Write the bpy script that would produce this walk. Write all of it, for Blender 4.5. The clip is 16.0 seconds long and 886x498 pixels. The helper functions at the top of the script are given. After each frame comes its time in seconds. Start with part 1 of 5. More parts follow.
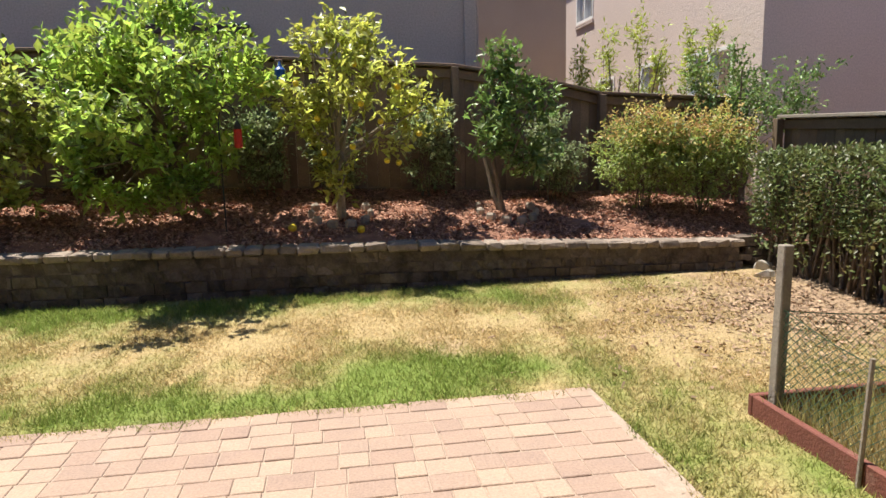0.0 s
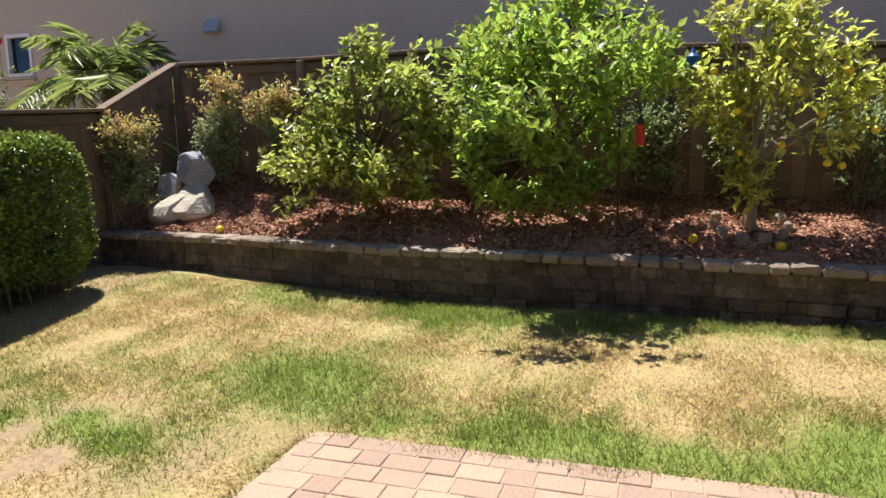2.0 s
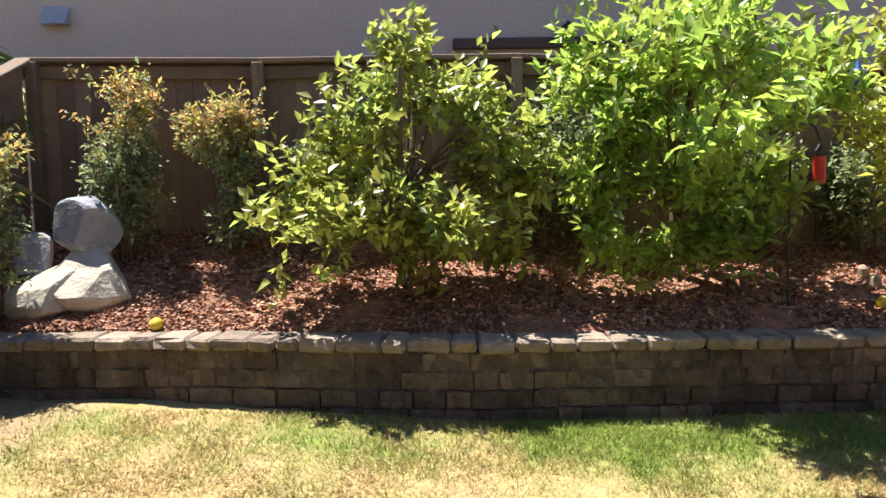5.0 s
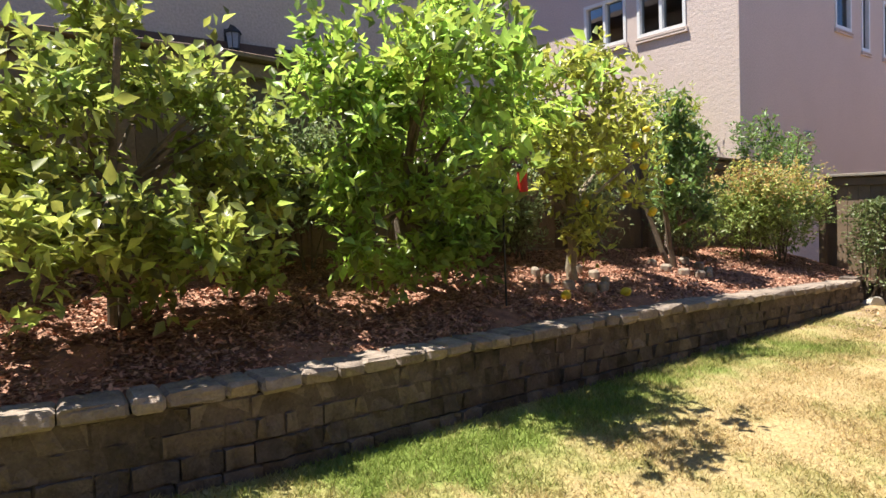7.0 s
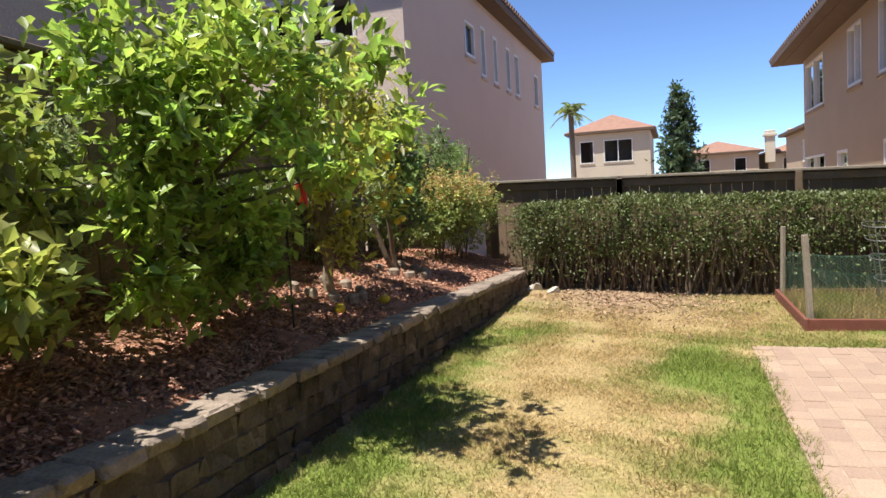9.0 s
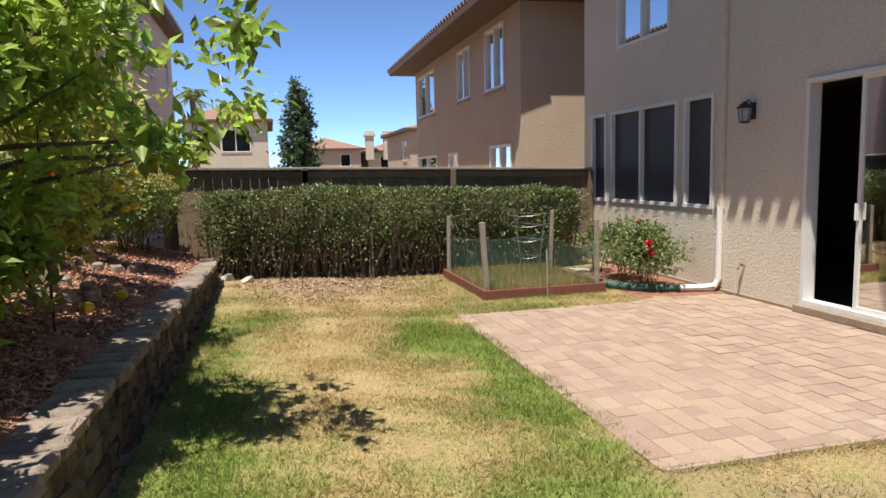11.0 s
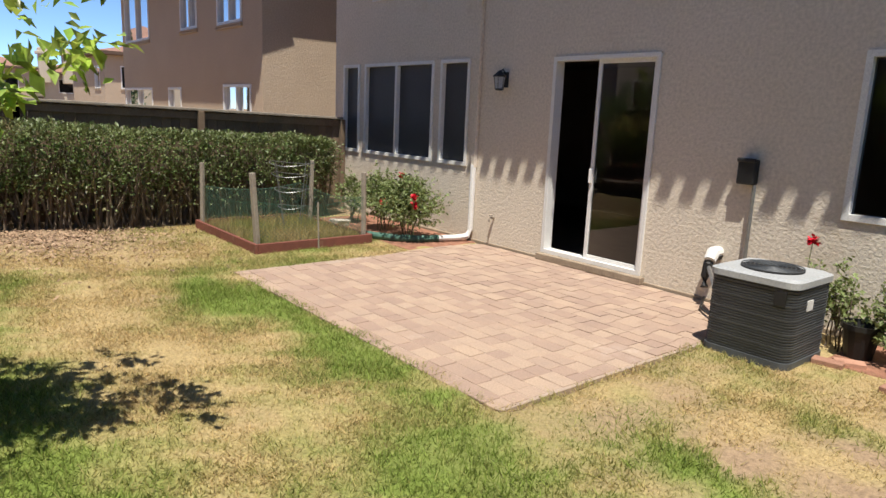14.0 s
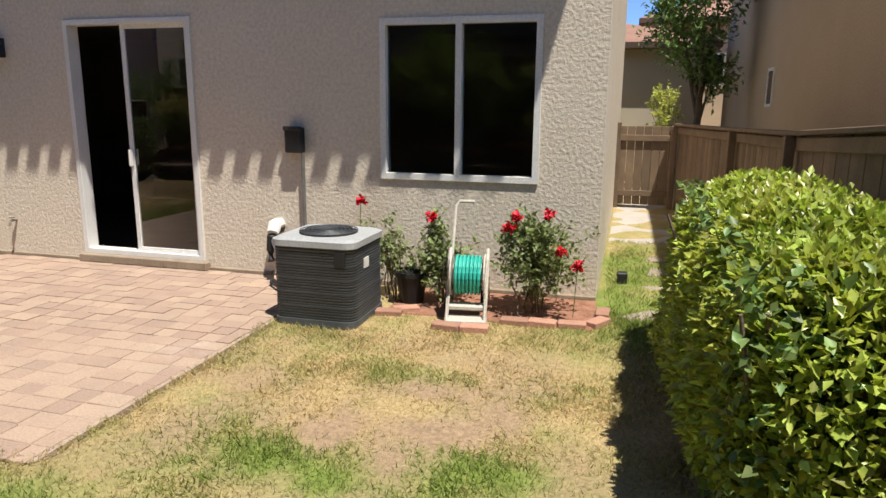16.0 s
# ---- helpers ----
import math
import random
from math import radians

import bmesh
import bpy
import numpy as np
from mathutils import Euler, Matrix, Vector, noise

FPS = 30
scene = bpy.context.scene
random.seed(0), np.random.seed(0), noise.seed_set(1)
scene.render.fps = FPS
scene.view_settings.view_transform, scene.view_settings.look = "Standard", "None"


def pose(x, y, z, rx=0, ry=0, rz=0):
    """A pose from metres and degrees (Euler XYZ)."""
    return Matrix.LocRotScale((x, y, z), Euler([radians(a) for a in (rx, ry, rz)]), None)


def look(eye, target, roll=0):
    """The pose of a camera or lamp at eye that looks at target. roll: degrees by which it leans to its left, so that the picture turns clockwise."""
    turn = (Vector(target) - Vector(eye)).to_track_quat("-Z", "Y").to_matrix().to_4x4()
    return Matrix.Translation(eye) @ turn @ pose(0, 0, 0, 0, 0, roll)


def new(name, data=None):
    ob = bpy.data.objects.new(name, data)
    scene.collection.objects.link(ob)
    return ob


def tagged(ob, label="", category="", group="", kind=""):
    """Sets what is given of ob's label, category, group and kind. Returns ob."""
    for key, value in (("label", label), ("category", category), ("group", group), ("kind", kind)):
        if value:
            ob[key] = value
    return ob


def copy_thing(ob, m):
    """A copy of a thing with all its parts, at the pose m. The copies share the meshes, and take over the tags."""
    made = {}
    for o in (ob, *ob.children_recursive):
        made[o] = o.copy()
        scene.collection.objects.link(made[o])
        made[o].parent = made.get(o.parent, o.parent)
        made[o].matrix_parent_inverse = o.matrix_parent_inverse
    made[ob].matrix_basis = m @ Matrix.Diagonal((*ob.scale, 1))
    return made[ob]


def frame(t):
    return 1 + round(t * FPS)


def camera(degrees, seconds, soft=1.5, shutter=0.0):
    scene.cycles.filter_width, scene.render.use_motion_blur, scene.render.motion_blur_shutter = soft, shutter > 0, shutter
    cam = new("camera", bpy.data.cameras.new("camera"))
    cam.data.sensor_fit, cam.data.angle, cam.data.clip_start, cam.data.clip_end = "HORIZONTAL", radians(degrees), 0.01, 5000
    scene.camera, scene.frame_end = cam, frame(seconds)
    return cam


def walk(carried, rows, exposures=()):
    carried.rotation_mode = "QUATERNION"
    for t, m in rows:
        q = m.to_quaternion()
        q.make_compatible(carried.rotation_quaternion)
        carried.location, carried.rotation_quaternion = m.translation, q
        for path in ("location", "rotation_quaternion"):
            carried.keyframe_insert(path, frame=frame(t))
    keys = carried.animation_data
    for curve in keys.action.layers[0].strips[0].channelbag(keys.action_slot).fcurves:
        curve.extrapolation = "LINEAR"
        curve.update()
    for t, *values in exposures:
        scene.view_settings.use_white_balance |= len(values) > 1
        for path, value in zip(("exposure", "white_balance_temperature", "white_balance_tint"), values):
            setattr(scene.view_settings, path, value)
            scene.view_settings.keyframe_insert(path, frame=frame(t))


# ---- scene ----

# ---------------------------------------------------------------- camera and walk
cam = camera(67.0, 16.0)
ROWS = [
    (0, -0.380, -0.300, 1.594, -9.06, -9.19, 1.43),
    (0.5, -0.440, -0.200, 1.596, -2.50, -9.98, 1.25),
    (1, -0.550, 0.030, 1.497, 8.43, -7.79, 1.80),
    (1.5, -0.820, 0.220, 1.465, 14.42, -7.66, 0.35),
    (2, -1.197, 0.416, 1.573, 17.66, -8.49, 0.96),
    (2.5, -1.561, 0.581, 1.699, 19.66, -8.48, 0.82),
    (3, -1.830, 0.721, 1.772, 20.72, -7.21, 0.43),
    (3.2, -1.984, 0.821, 1.780, 20.72, -7.38, 0.44),
    (5.3, -4.360, 2.473, 1.525, -7.51, -4.16, 1.42),
    (5.5, -4.444, 2.556, 1.526, -11.12, -4.04, 1.53),
    (6, -4.561, 2.770, 1.531, -18.62, -3.77, 1.86),
    (6.5, -4.798, 2.980, 1.483, -27.53, -3.58, 1.86),
    (7, -5.185, 3.169, 1.435, -38.73, -2.88, 2.23),
    (7.5, -5.529, 3.247, 1.518, -47.48, -3.12, 2.81),
    (8, -5.678, 3.446, 1.567, -53.70, -4.18, 3.49),
    (8.5, -5.716, 3.886, 1.579, -62.51, -5.45, 3.15),
    (9, -5.750, 4.309, 1.585, -71.13, -4.42, 3.31),
    (9.5, -5.921, 4.691, 1.595, -80.91, -3.64, 3.25),
    (10, -6.122, 5.077, 1.618, -90.75, -4.87, 3.60),
    (10.2, -6.189, 5.184, 1.630, -93.26, -5.09, 3.19),
    (12.3, -5.816, 6.083, 1.602, -120.03, -8.39, 0.79),
    (12.5, -5.790, 6.114, 1.597, -121.23, -8.32, 1.20),
    (13, -5.721, 6.261, 1.599, -123.97, -8.76, 1.10),
    (13.5, -5.730, 6.369, 1.709, -126.68, -9.56, -1.31),
    (14, -5.754, 6.381, 1.772, -128.94, -11.35, -2.43),
    (14.5, -5.817, 6.364, 1.794, -133.40, -12.61, -1.44),
    (15, -5.800, 6.323, 1.790, -142.41, -13.00, -1.07),
    (15.5, -5.740, 6.102, 1.714, -153.64, -12.63, -0.38),
    (16, -5.680, 5.919, 1.667, -164.64, -11.86, -0.48),
]
walk(cam, [(t, pose(x, y, z, 90 + pitch, roll, yaw)) for t, x, y, z, yaw, pitch, roll in ROWS],
     [(0.0, 0.95), (0.6, 0.9), (1.3, 0.8), (2.5, 1.1), (4.2, 1.3), (5.5, 1.42), (7.0, 1.25), (8.5, 0.95), (9.5, 0.75), (12.5, 0.55), (16.0, 0.6)])

# ---------------------------------------------------------------- world, sun, exposure
SUN_WAY = Vector((0.293, -0.25, -1.0)).normalized()
world = bpy.data.worlds.new("sky")
scene.world = world
world.use_nodes = True
wn = world.node_tree.nodes
sky = wn.new("ShaderNodeTexSky")
sky.sky_type = "NISHITA"
sky.sun_disc = False
sky.sun_elevation = math.asin(-SUN_WAY.z)
sky.sun_rotation = math.atan2(-SUN_WAY.x, -SUN_WAY.y)
sky.air_density, sky.dust_density, sky.ozone_density, sky.altitude = 0.6, 0.0, 6.0, 2500.0
wn["Background"].inputs["Strength"].default_value = 0.15
world.node_tree.links.new(sky.outputs["Color"], wn["Background"].inputs["Color"])
sun_data = bpy.data.lights.new("sun", "SUN")
sun_data.energy, sun_data.angle, sun_data.color = 4.9, radians(0.53), (1.0, 0.95, 0.86)
sun = new("sun", sun_data)
sun.matrix_world = look(Vector((0, 0, 30)) - SUN_WAY * 5, Vector((0, 0, 30)))


# ---------------------------------------------------------------- materials
def material(name, base, second=None, scale=3.0, rough=0.8, bump=0.3, grain=60.0, metal=0.0, island=0.0, per_object=0.0,
             stain=None, stain_scale=0.8, stain_at=0.6, translucent=0.0, spec=0.4, hue=0.0, coarse_bump=0.0, coarse=8.0):
    m = bpy.data.materials.new(name)
    m.use_nodes = True
    nt = m.node_tree
    n, link = nt.nodes, nt.links.new
    p = n["Principled BSDF"]
    geo = n.new("ShaderNodeNewGeometry")

    def noise_tex(sc, detail=6.0, r=0.6):
        t = n.new("ShaderNodeTexNoise")
        t.inputs["Scale"].default_value, t.inputs["Detail"].default_value, t.inputs["Roughness"].default_value = sc, detail, r
        link(geo.outputs["Position"], t.inputs["Vector"])
        return t.outputs["Fac"]

    def ramp(v, a, b):
        r = n.new("ShaderNodeMapRange")
        r.inputs["From Min"].default_value, r.inputs["From Max"].default_value = a, b
        link(v, r.inputs["Value"])
        return r.outputs["Result"]

    def mix(f, a, b, kind="MIX"):
        x = n.new("ShaderNodeMix")
        x.data_type, x.blend_type = "RGBA", kind
        for sock, v in ((x.inputs["Factor"], f), (x.inputs[6], a), (x.inputs[7], b)):
            if isinstance(v, bpy.types.NodeSocket):
                link(v, sock)
            else:
                sock.default_value = v if isinstance(v, float) else (*v, 1.0)
        return x.outputs[2]

    second = second or tuple(c * 0.72 for c in base)
    c = mix(ramp(noise_tex(scale), 0.3, 0.7), base, second)
    fine = noise_tex(grain, 3.0)
    c = mix(0.35, c, mix(ramp(fine, 0.3, 0.7), (0.55, 0.55, 0.55), (1.3, 1.3, 1.3)), "MULTIPLY")
    if stain:
        c = mix(ramp(noise_tex(stain_scale, 8.0, 0.7), stain_at, stain_at + 0.12), c, stain)
    if island or per_object:
        if island:
            rnd = geo.outputs["Random Per Island"]
        else:
            rnd = n.new("ShaderNodeObjectInfo").outputs["Random"]
        h = n.new("ShaderNodeHueSaturation")
        link(ramp_to(n, link, rnd, 1 - (island or per_object), 1 + (island or per_object)), h.inputs["Value"])
        if hue:
            link(ramp_to(n, link, rnd, 0.5 - hue, 0.5 + hue), h.inputs["Hue"])
        link(c, h.inputs["Color"])
        c = h.outputs["Color"]
    link(c, p.inputs["Base Color"])
    p.inputs["Roughness"].default_value, p.inputs["Metallic"].default_value = rough, metal
    p.inputs["Specular IOR Level"].default_value = spec
    if bump:
        b = n.new("ShaderNodeBump")
        b.inputs["Strength"].default_value, b.inputs["Distance"].default_value = bump, 0.01
        link(fine, b.inputs["Height"])
        if coarse_bump:
            b2 = n.new("ShaderNodeBump")
            b2.inputs["Strength"].default_value, b2.inputs["Distance"].default_value = coarse_bump, 0.02
            link(noise_tex(coarse, 4.0), b2.inputs["Height"])
            link(b2.outputs["Normal"], b.inputs["Normal"])
        link(b.outputs["Normal"], p.inputs["Normal"])
    if translucent:
        tr = n.new("ShaderNodeBsdfTranslucent")
        hs = n.new("ShaderNodeHueSaturation")
        hs.inputs["Value"].default_value, hs.inputs["Saturation"].default_value = 1.5, 1.1
        link(c, hs.inputs["Color"])
        link(hs.outputs["Color"], tr.inputs["Color"])
        mx = n.new("ShaderNodeMixShader")
        mx.inputs[0].default_value = translucent
        link(p.outputs[0], mx.inputs[1])
        link(tr.outputs[0], mx.inputs[2])
        link(mx.outputs[0], n["Material Output"].inputs["Surface"])
    return m


def ramp_to(n, link, v, a, b):
    r = n.new("ShaderNodeMapRange")
    r.inputs["To Min"].default_value, r.inputs["To Max"].default_value = a, b
    link(v, r.inputs["Value"])
    return r.outputs["Result"]


def grass_material(name, blade):
    """Lawn: straw and green mixed by the 'dry' and 'bare' attributes, with fine mottling."""
    m = bpy.data.materials.new(name)
    m.use_nodes = True
    nt = m.node_tree
    n, link = nt.nodes, nt.links.new
    p = n["Principled BSDF"]
    geo = n.new("ShaderNodeNewGeometry")

    def attr(nm):
        a = n.new("ShaderNodeAttribute")
        a.attribute_name = nm
        return a.outputs["Fac"]

    def mix(f, a, b, kind="MIX"):
        x = n.new("ShaderNodeMix")
        x.data_type, x.blend_type = "RGBA", kind
        for sock, v in ((x.inputs["Factor"], f), (x.inputs[6], a), (x.inputs[7], b)):
            if isinstance(v, bpy.types.NodeSocket):
                link(v, sock)
            else:
                sock.default_value = v if isinstance(v, float) else (*v, 1.0)
        return x.outputs[2]

    def tex(sc, d=6.0):
        t = n.new("ShaderNodeTexNoise")
        t.inputs["Scale"].default_value, t.inputs["Detail"].default_value, t.inputs["Roughness"].default_value = sc, d, 0.65
        link(geo.outputs["Position"], t.inputs["Vector"])
        return t.outputs["Fac"]

    green = mix(tex(6.0), (0.125, 0.19, 0.035), (0.25, 0.30, 0.07))
    straw = mix(tex(7.0), (0.36, 0.255, 0.118), (0.53, 0.41, 0.21))
    soil = mix(tex(9.0), (0.27, 0.185, 0.115), (0.42, 0.30, 0.19))
    c = mix(attr("dry"), green, straw)
    if not blade:
        c = mix(attr("bare"), c, soil)
        c = mix(0.9, c, mix(tex(38.0, 5.0), (0.15, 0.15, 0.15), (1.75, 1.75, 1.75)), "MULTIPLY")
        b = n.new("ShaderNodeBump")
        b.inputs["Strength"].default_value, b.inputs["Distance"].default_value = 0.8, 0.02
        link(tex(70.0, 3.0), b.inputs["Height"])
        link(b.outputs["Normal"], p.inputs["Normal"])
    else:
        h = n.new("ShaderNodeHueSaturation")
        link(ramp_to(n, link, geo.outputs["Random Per Island"], 0.7, 1.5), h.inputs["Value"])
        link(c, h.inputs["Color"])
        c = h.outputs["Color"]
    link(c, p.inputs["Base Color"])
    p.inputs["Roughness"].default_value = 0.75
    p.inputs["Specular IOR Level"].default_value = 0.15
    if blade:
        tr, mx = n.new("ShaderNodeBsdfTranslucent"), n.new("ShaderNodeMixShader")
        link(c, tr.inputs["Color"])
        mx.inputs[0].default_value = 0.45
        link(p.outputs[0], mx.inputs[1])
        link(tr.outputs[0], mx.inputs[2])
        link(mx.outputs[0], n["Material Output"].inputs["Surface"])
    return m


M = {}
M["stucco"] = material("stucco", (0.68, 0.60, 0.495), (0.635, 0.56, 0.455), 1.2, 0.9, 0.9, 30.0, stain=(0.56, 0.465, 0.35), stain_at=0.60, spec=0.1, coarse_bump=0.16, coarse=34.0)
M["stucco_brown"] = material("stucco_brown", (0.6, 0.49, 0.385), (0.55, 0.45, 0.35), 0.8, 0.9, 0.5, 40.0, spec=0.1, coarse_bump=0.4, coarse=18.0)
M["stucco_pink"] = material("stucco_pink", (0.62, 0.51, 0.45), (0.58, 0.475, 0.415), 0.8, 0.9, 0.5, 40.0, spec=0.1, coarse_bump=0.4, coarse=18.0)
M["stucco_tan"] = material("stucco_tan", (0.5, 0.395, 0.29), (0.46, 0.36, 0.265), 0.8, 0.9, 0.5, 40.0, spec=0.1, coarse_bump=0.4, coarse=18.0)
M["stucco_cream"] = material("stucco_cream", (0.56, 0.49, 0.38), (0.51, 0.44, 0.34), 0.8, 0.9, 0.4, 40.0, spec=0.1)
M["white_frame"] = material("white_frame", (0.76, 0.75, 0.72), (0.70, 0.69, 0.66), 6.0, 0.45, 0.05, 80.0)
M["dark_metal"] = material("dark_metal", (0.02, 0.02, 0.02), (0.03, 0.03, 0.03), 6.0, 0.5, 0.05)
M["wood_fence"] = material("wood_fence", (0.24, 0.165, 0.113), (0.165, 0.112, 0.078), 4.0, 0.85, 0.5, 50.0, per_object=0.22, stain=(0.19, 0.14, 0.095), stain_at=0.6)
M["wood_light"] = material("wood_light", (0.22, 0.155, 0.1), (0.165, 0.115, 0.075), 4.0, 0.85, 0.4, 50.0, per_object=0.18)
M["wood_grey"] = material("wood_grey", (0.32, 0.28, 0.22), (0.24, 0.20, 0.16), 9.0, 0.85, 0.5, 70.0)
M["redwood"] = material("redwood", (0.22, 0.075, 0.052), (0.15, 0.052, 0.038), 5.0, 0.8, 0.5, 60.0, stain=(0.30, 0.17, 0.12), stain_at=0.58, stain_scale=2.5)
# blocks toned darker for the shaded front, cap paler as the same stone sunlit
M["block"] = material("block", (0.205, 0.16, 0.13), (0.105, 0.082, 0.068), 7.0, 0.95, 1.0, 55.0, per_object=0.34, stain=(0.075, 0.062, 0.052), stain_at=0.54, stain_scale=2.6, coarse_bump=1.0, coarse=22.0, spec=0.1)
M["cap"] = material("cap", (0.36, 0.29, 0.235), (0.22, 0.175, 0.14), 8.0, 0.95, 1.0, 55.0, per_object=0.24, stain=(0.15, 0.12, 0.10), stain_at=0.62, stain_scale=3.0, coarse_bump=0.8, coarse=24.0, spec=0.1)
M["paver"] = material("paver", (0.40, 0.285, 0.212), (0.35, 0.255, 0.198), 4.0, 0.9, 0.6, 70.0, per_object=0.11, hue=0.006, stain=(0.45, 0.35, 0.285), stain_at=0.60, spec=0.15)
M["paver_far"] = material("paver_far", (0.40, 0.285, 0.212), (0.35, 0.255, 0.198), 4.0, 0.9, 0.6, 70.0, island=0.11, hue=0.006, stain=(0.45, 0.35, 0.285), stain_at=0.60, spec=0.15)
M["sand"] = material("sand", (0.43, 0.33, 0.255), (0.33, 0.25, 0.19), 12.0, 0.95, 0.5, 90.0)
M["mulch"] = material("mulch", (0.40, 0.20, 0.13), (0.20, 0.098, 0.066), 10.0, 0.9, 1.0, 40.0, coarse_bump=1.0, coarse=28.0, spec=0.15)
M["chip"] = material("chip", (0.60, 0.335, 0.225), (0.30, 0.155, 0.105), 10.0, 0.85, 0.0, 60.0, island=0.6, spec=0.25)
M["chip_pale"] = material("chip_pale", (0.42, 0.29, 0.19), (0.27, 0.18, 0.12), 10.0, 0.85, 0.0, 60.0, island=0.5, spec=0.2)
M["bark"] = material("bark", (0.19, 0.145, 0.10), (0.12, 0.09, 0.065), 14.0, 0.9, 0.7, 60.0)
M["bark_pale"] = material("bark_pale", (0.33, 0.28, 0.20), (0.22, 0.18, 0.13), 14.0, 0.9, 0.7, 60.0)
M["orange_leaf"] = material("orange_leaf", (0.40, 0.48, 0.115), (0.18, 0.265, 0.07), 2.0, 0.36, 0.0, 30.0, island=0.5, hue=0.02, translucent=0.52, spec=0.55)
M["lemon_leaf"] = material("lemon_leaf", (0.48, 0.48, 0.125), (0.31, 0.335, 0.09), 2.5, 0.38, 0.0, 30.0, island=0.5, hue=0.015, translucent=0.52, spec=0.55)
M["citrus_leaf"] = material("citrus_leaf", (0.47, 0.47, 0.13), (0.17, 0.225, 0.07), 2.5, 0.36, 0.0, 30.0, island=0.55, hue=0.02, translucent=0.48, spec=0.55)
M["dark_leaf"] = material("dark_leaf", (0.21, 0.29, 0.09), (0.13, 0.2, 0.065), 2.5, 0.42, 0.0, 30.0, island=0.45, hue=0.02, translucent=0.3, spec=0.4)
M["shrub_leaf"] = material("shrub_leaf", (0.3, 0.34, 0.17), (0.2, 0.24, 0.12), 3.0, 0.5, 0.0, 30.0, island=0.5, hue=0.03, translucent=0.3, spec=0.35)
M["corner_leaf"] = material("corner_leaf", (0.33, 0.38, 0.12), (0.19, 0.25, 0.075), 3.0, 0.42, 0.0, 30.0, island=0.5, hue=0.02, translucent=0.35, spec=0.4)
M["nandina_top"] = material("nandina_top", (0.46, 0.47, 0.14), (0.5, 0.26, 0.16), 6.0, 0.5, 0.0, 30.0, island=0.4, hue=0.02, translucent=0.35, spec=0.3)
M["hedge_leaf"] = material("hedge_leaf", (0.19, 0.215, 0.085), (0.11, 0.135, 0.05), 3.0, 0.45, 0.0, 30.0, island=0.5, hue=0.025, translucent=0.25, spec=0.45, stain=(0.20, 0.115, 0.06), stain_at=0.56, stain_scale=1.4)
M["screen"] = material("screen", (0.05, 0.052, 0.057), (0.06, 0.062, 0.067), 1.0, 0.45, 0.0, 90.0, spec=0.25)
M["bright_hedge"] = material("bright_hedge", (0.47, 0.50, 0.10), (0.26, 0.33, 0.06), 3.0, 0.36, 0.0, 30.0, island=0.45, hue=0.02, translucent=0.32, spec=0.5)
# hedge green darkened to put the side's shade into the leaf colour
M["shade_toned_hedge"] = material("shade_toned_hedge", (0.27, 0.34, 0.075), (0.14, 0.20, 0.045), 3.0, 0.38, 0.0, 30.0, island=0.45, hue=0.02, translucent=0.2, spec=0.5)
M["rose_leaf"] = material("rose_leaf", (0.24, 0.28, 0.11), (0.16, 0.19, 0.075), 5.0, 0.5, 0.0, 30.0, island=0.45, hue=0.02, translucent=0.3)
M["petal"] = material("petal", (0.68, 0.012, 0.035), (0.50, 0.006, 0.02), 20.0, 0.55, 0.0, 60.0, island=0.25)
M["lemon"] = material("lemon", (0.72, 0.55, 0.04), (0.62, 0.45, 0.03), 20.0, 0.4, 0.15, 200.0)
M["far_leaf"] = material("far_leaf", (0.085, 0.13, 0.055), (0.055, 0.09, 0.04), 1.0, 0.6, 0.0, 30.0, island=0.4, translucent=0.2)
M["palm_leaf"] = material("palm_leaf", (0.32, 0.37, 0.13), (0.22, 0.28, 0.1), 2.0, 0.45, 0.0, 30.0, island=0.35, translucent=0.3)
M["rock"] = material("rock", (0.56, 0.5, 0.42), (0.42, 0.38, 0.32), 4.0, 0.9, 0.9, 40.0, stain=(0.62, 0.57, 0.48), stain_at=0.6, coarse_bump=1.0, coarse=9.0)
M["rock_blue"] = material("rock_blue", (0.36, 0.37, 0.42), (0.22, 0.23, 0.28), 5.0, 0.85, 0.9, 40.0, stain=(0.68, 0.66, 0.62), stain_at=0.56, stain_scale=3.0, coarse_bump=1.0, coarse=9.0)
M["ring"] = material("ring", (0.36, 0.295, 0.225), (0.26, 0.21, 0.165), 9.0, 0.9, 0.6, 60.0)
M["ac_grey"] = material("ac_grey", (0.085, 0.092, 0.098), (0.065, 0.07, 0.076), 5.0, 0.55, 0.1, 60.0)
M["ac_body"] = material("ac_body", (0.055, 0.06, 0.065), (0.04, 0.044, 0.048), 9.0, 0.6, 0.3, 120.0)
M["ac_lid"] = material("ac_lid", (0.41, 0.42, 0.42), (0.35, 0.36, 0.36), 5.0, 0.5, 0.1, 60.0)
M["black_plastic"] = material("black_plastic", (0.012, 0.012, 0.013), (0.02, 0.02, 0.02), 9.0, 0.5, 0.1)
M["green_hose"] = material("green_hose", (0.05, 0.50, 0.40), (0.035, 0.40, 0.32), 9.0, 0.4, 0.1)
M["green_pipe"] = material("green_pipe", (0.07, 0.16, 0.12), (0.05, 0.12, 0.09), 9.0, 0.5, 0.1)
M["net"] = material("net", (0.10, 0.20, 0.14), (0.08, 0.16, 0.11), 9.0, 0.6, 0.0)
M["wire"] = material("wire", (0.30, 0.30, 0.29), (0.22, 0.22, 0.21), 20.0, 0.45, 0.0, metal=0.6)
M["reel"] = material("reel", (0.55, 0.51, 0.44), (0.46, 0.42, 0.36), 9.0, 0.6, 0.1)
M["steel"] = material("steel", (0.55, 0.55, 0.54), (0.42, 0.42, 0.41), 20.0, 0.3, 0.05, metal=0.9)
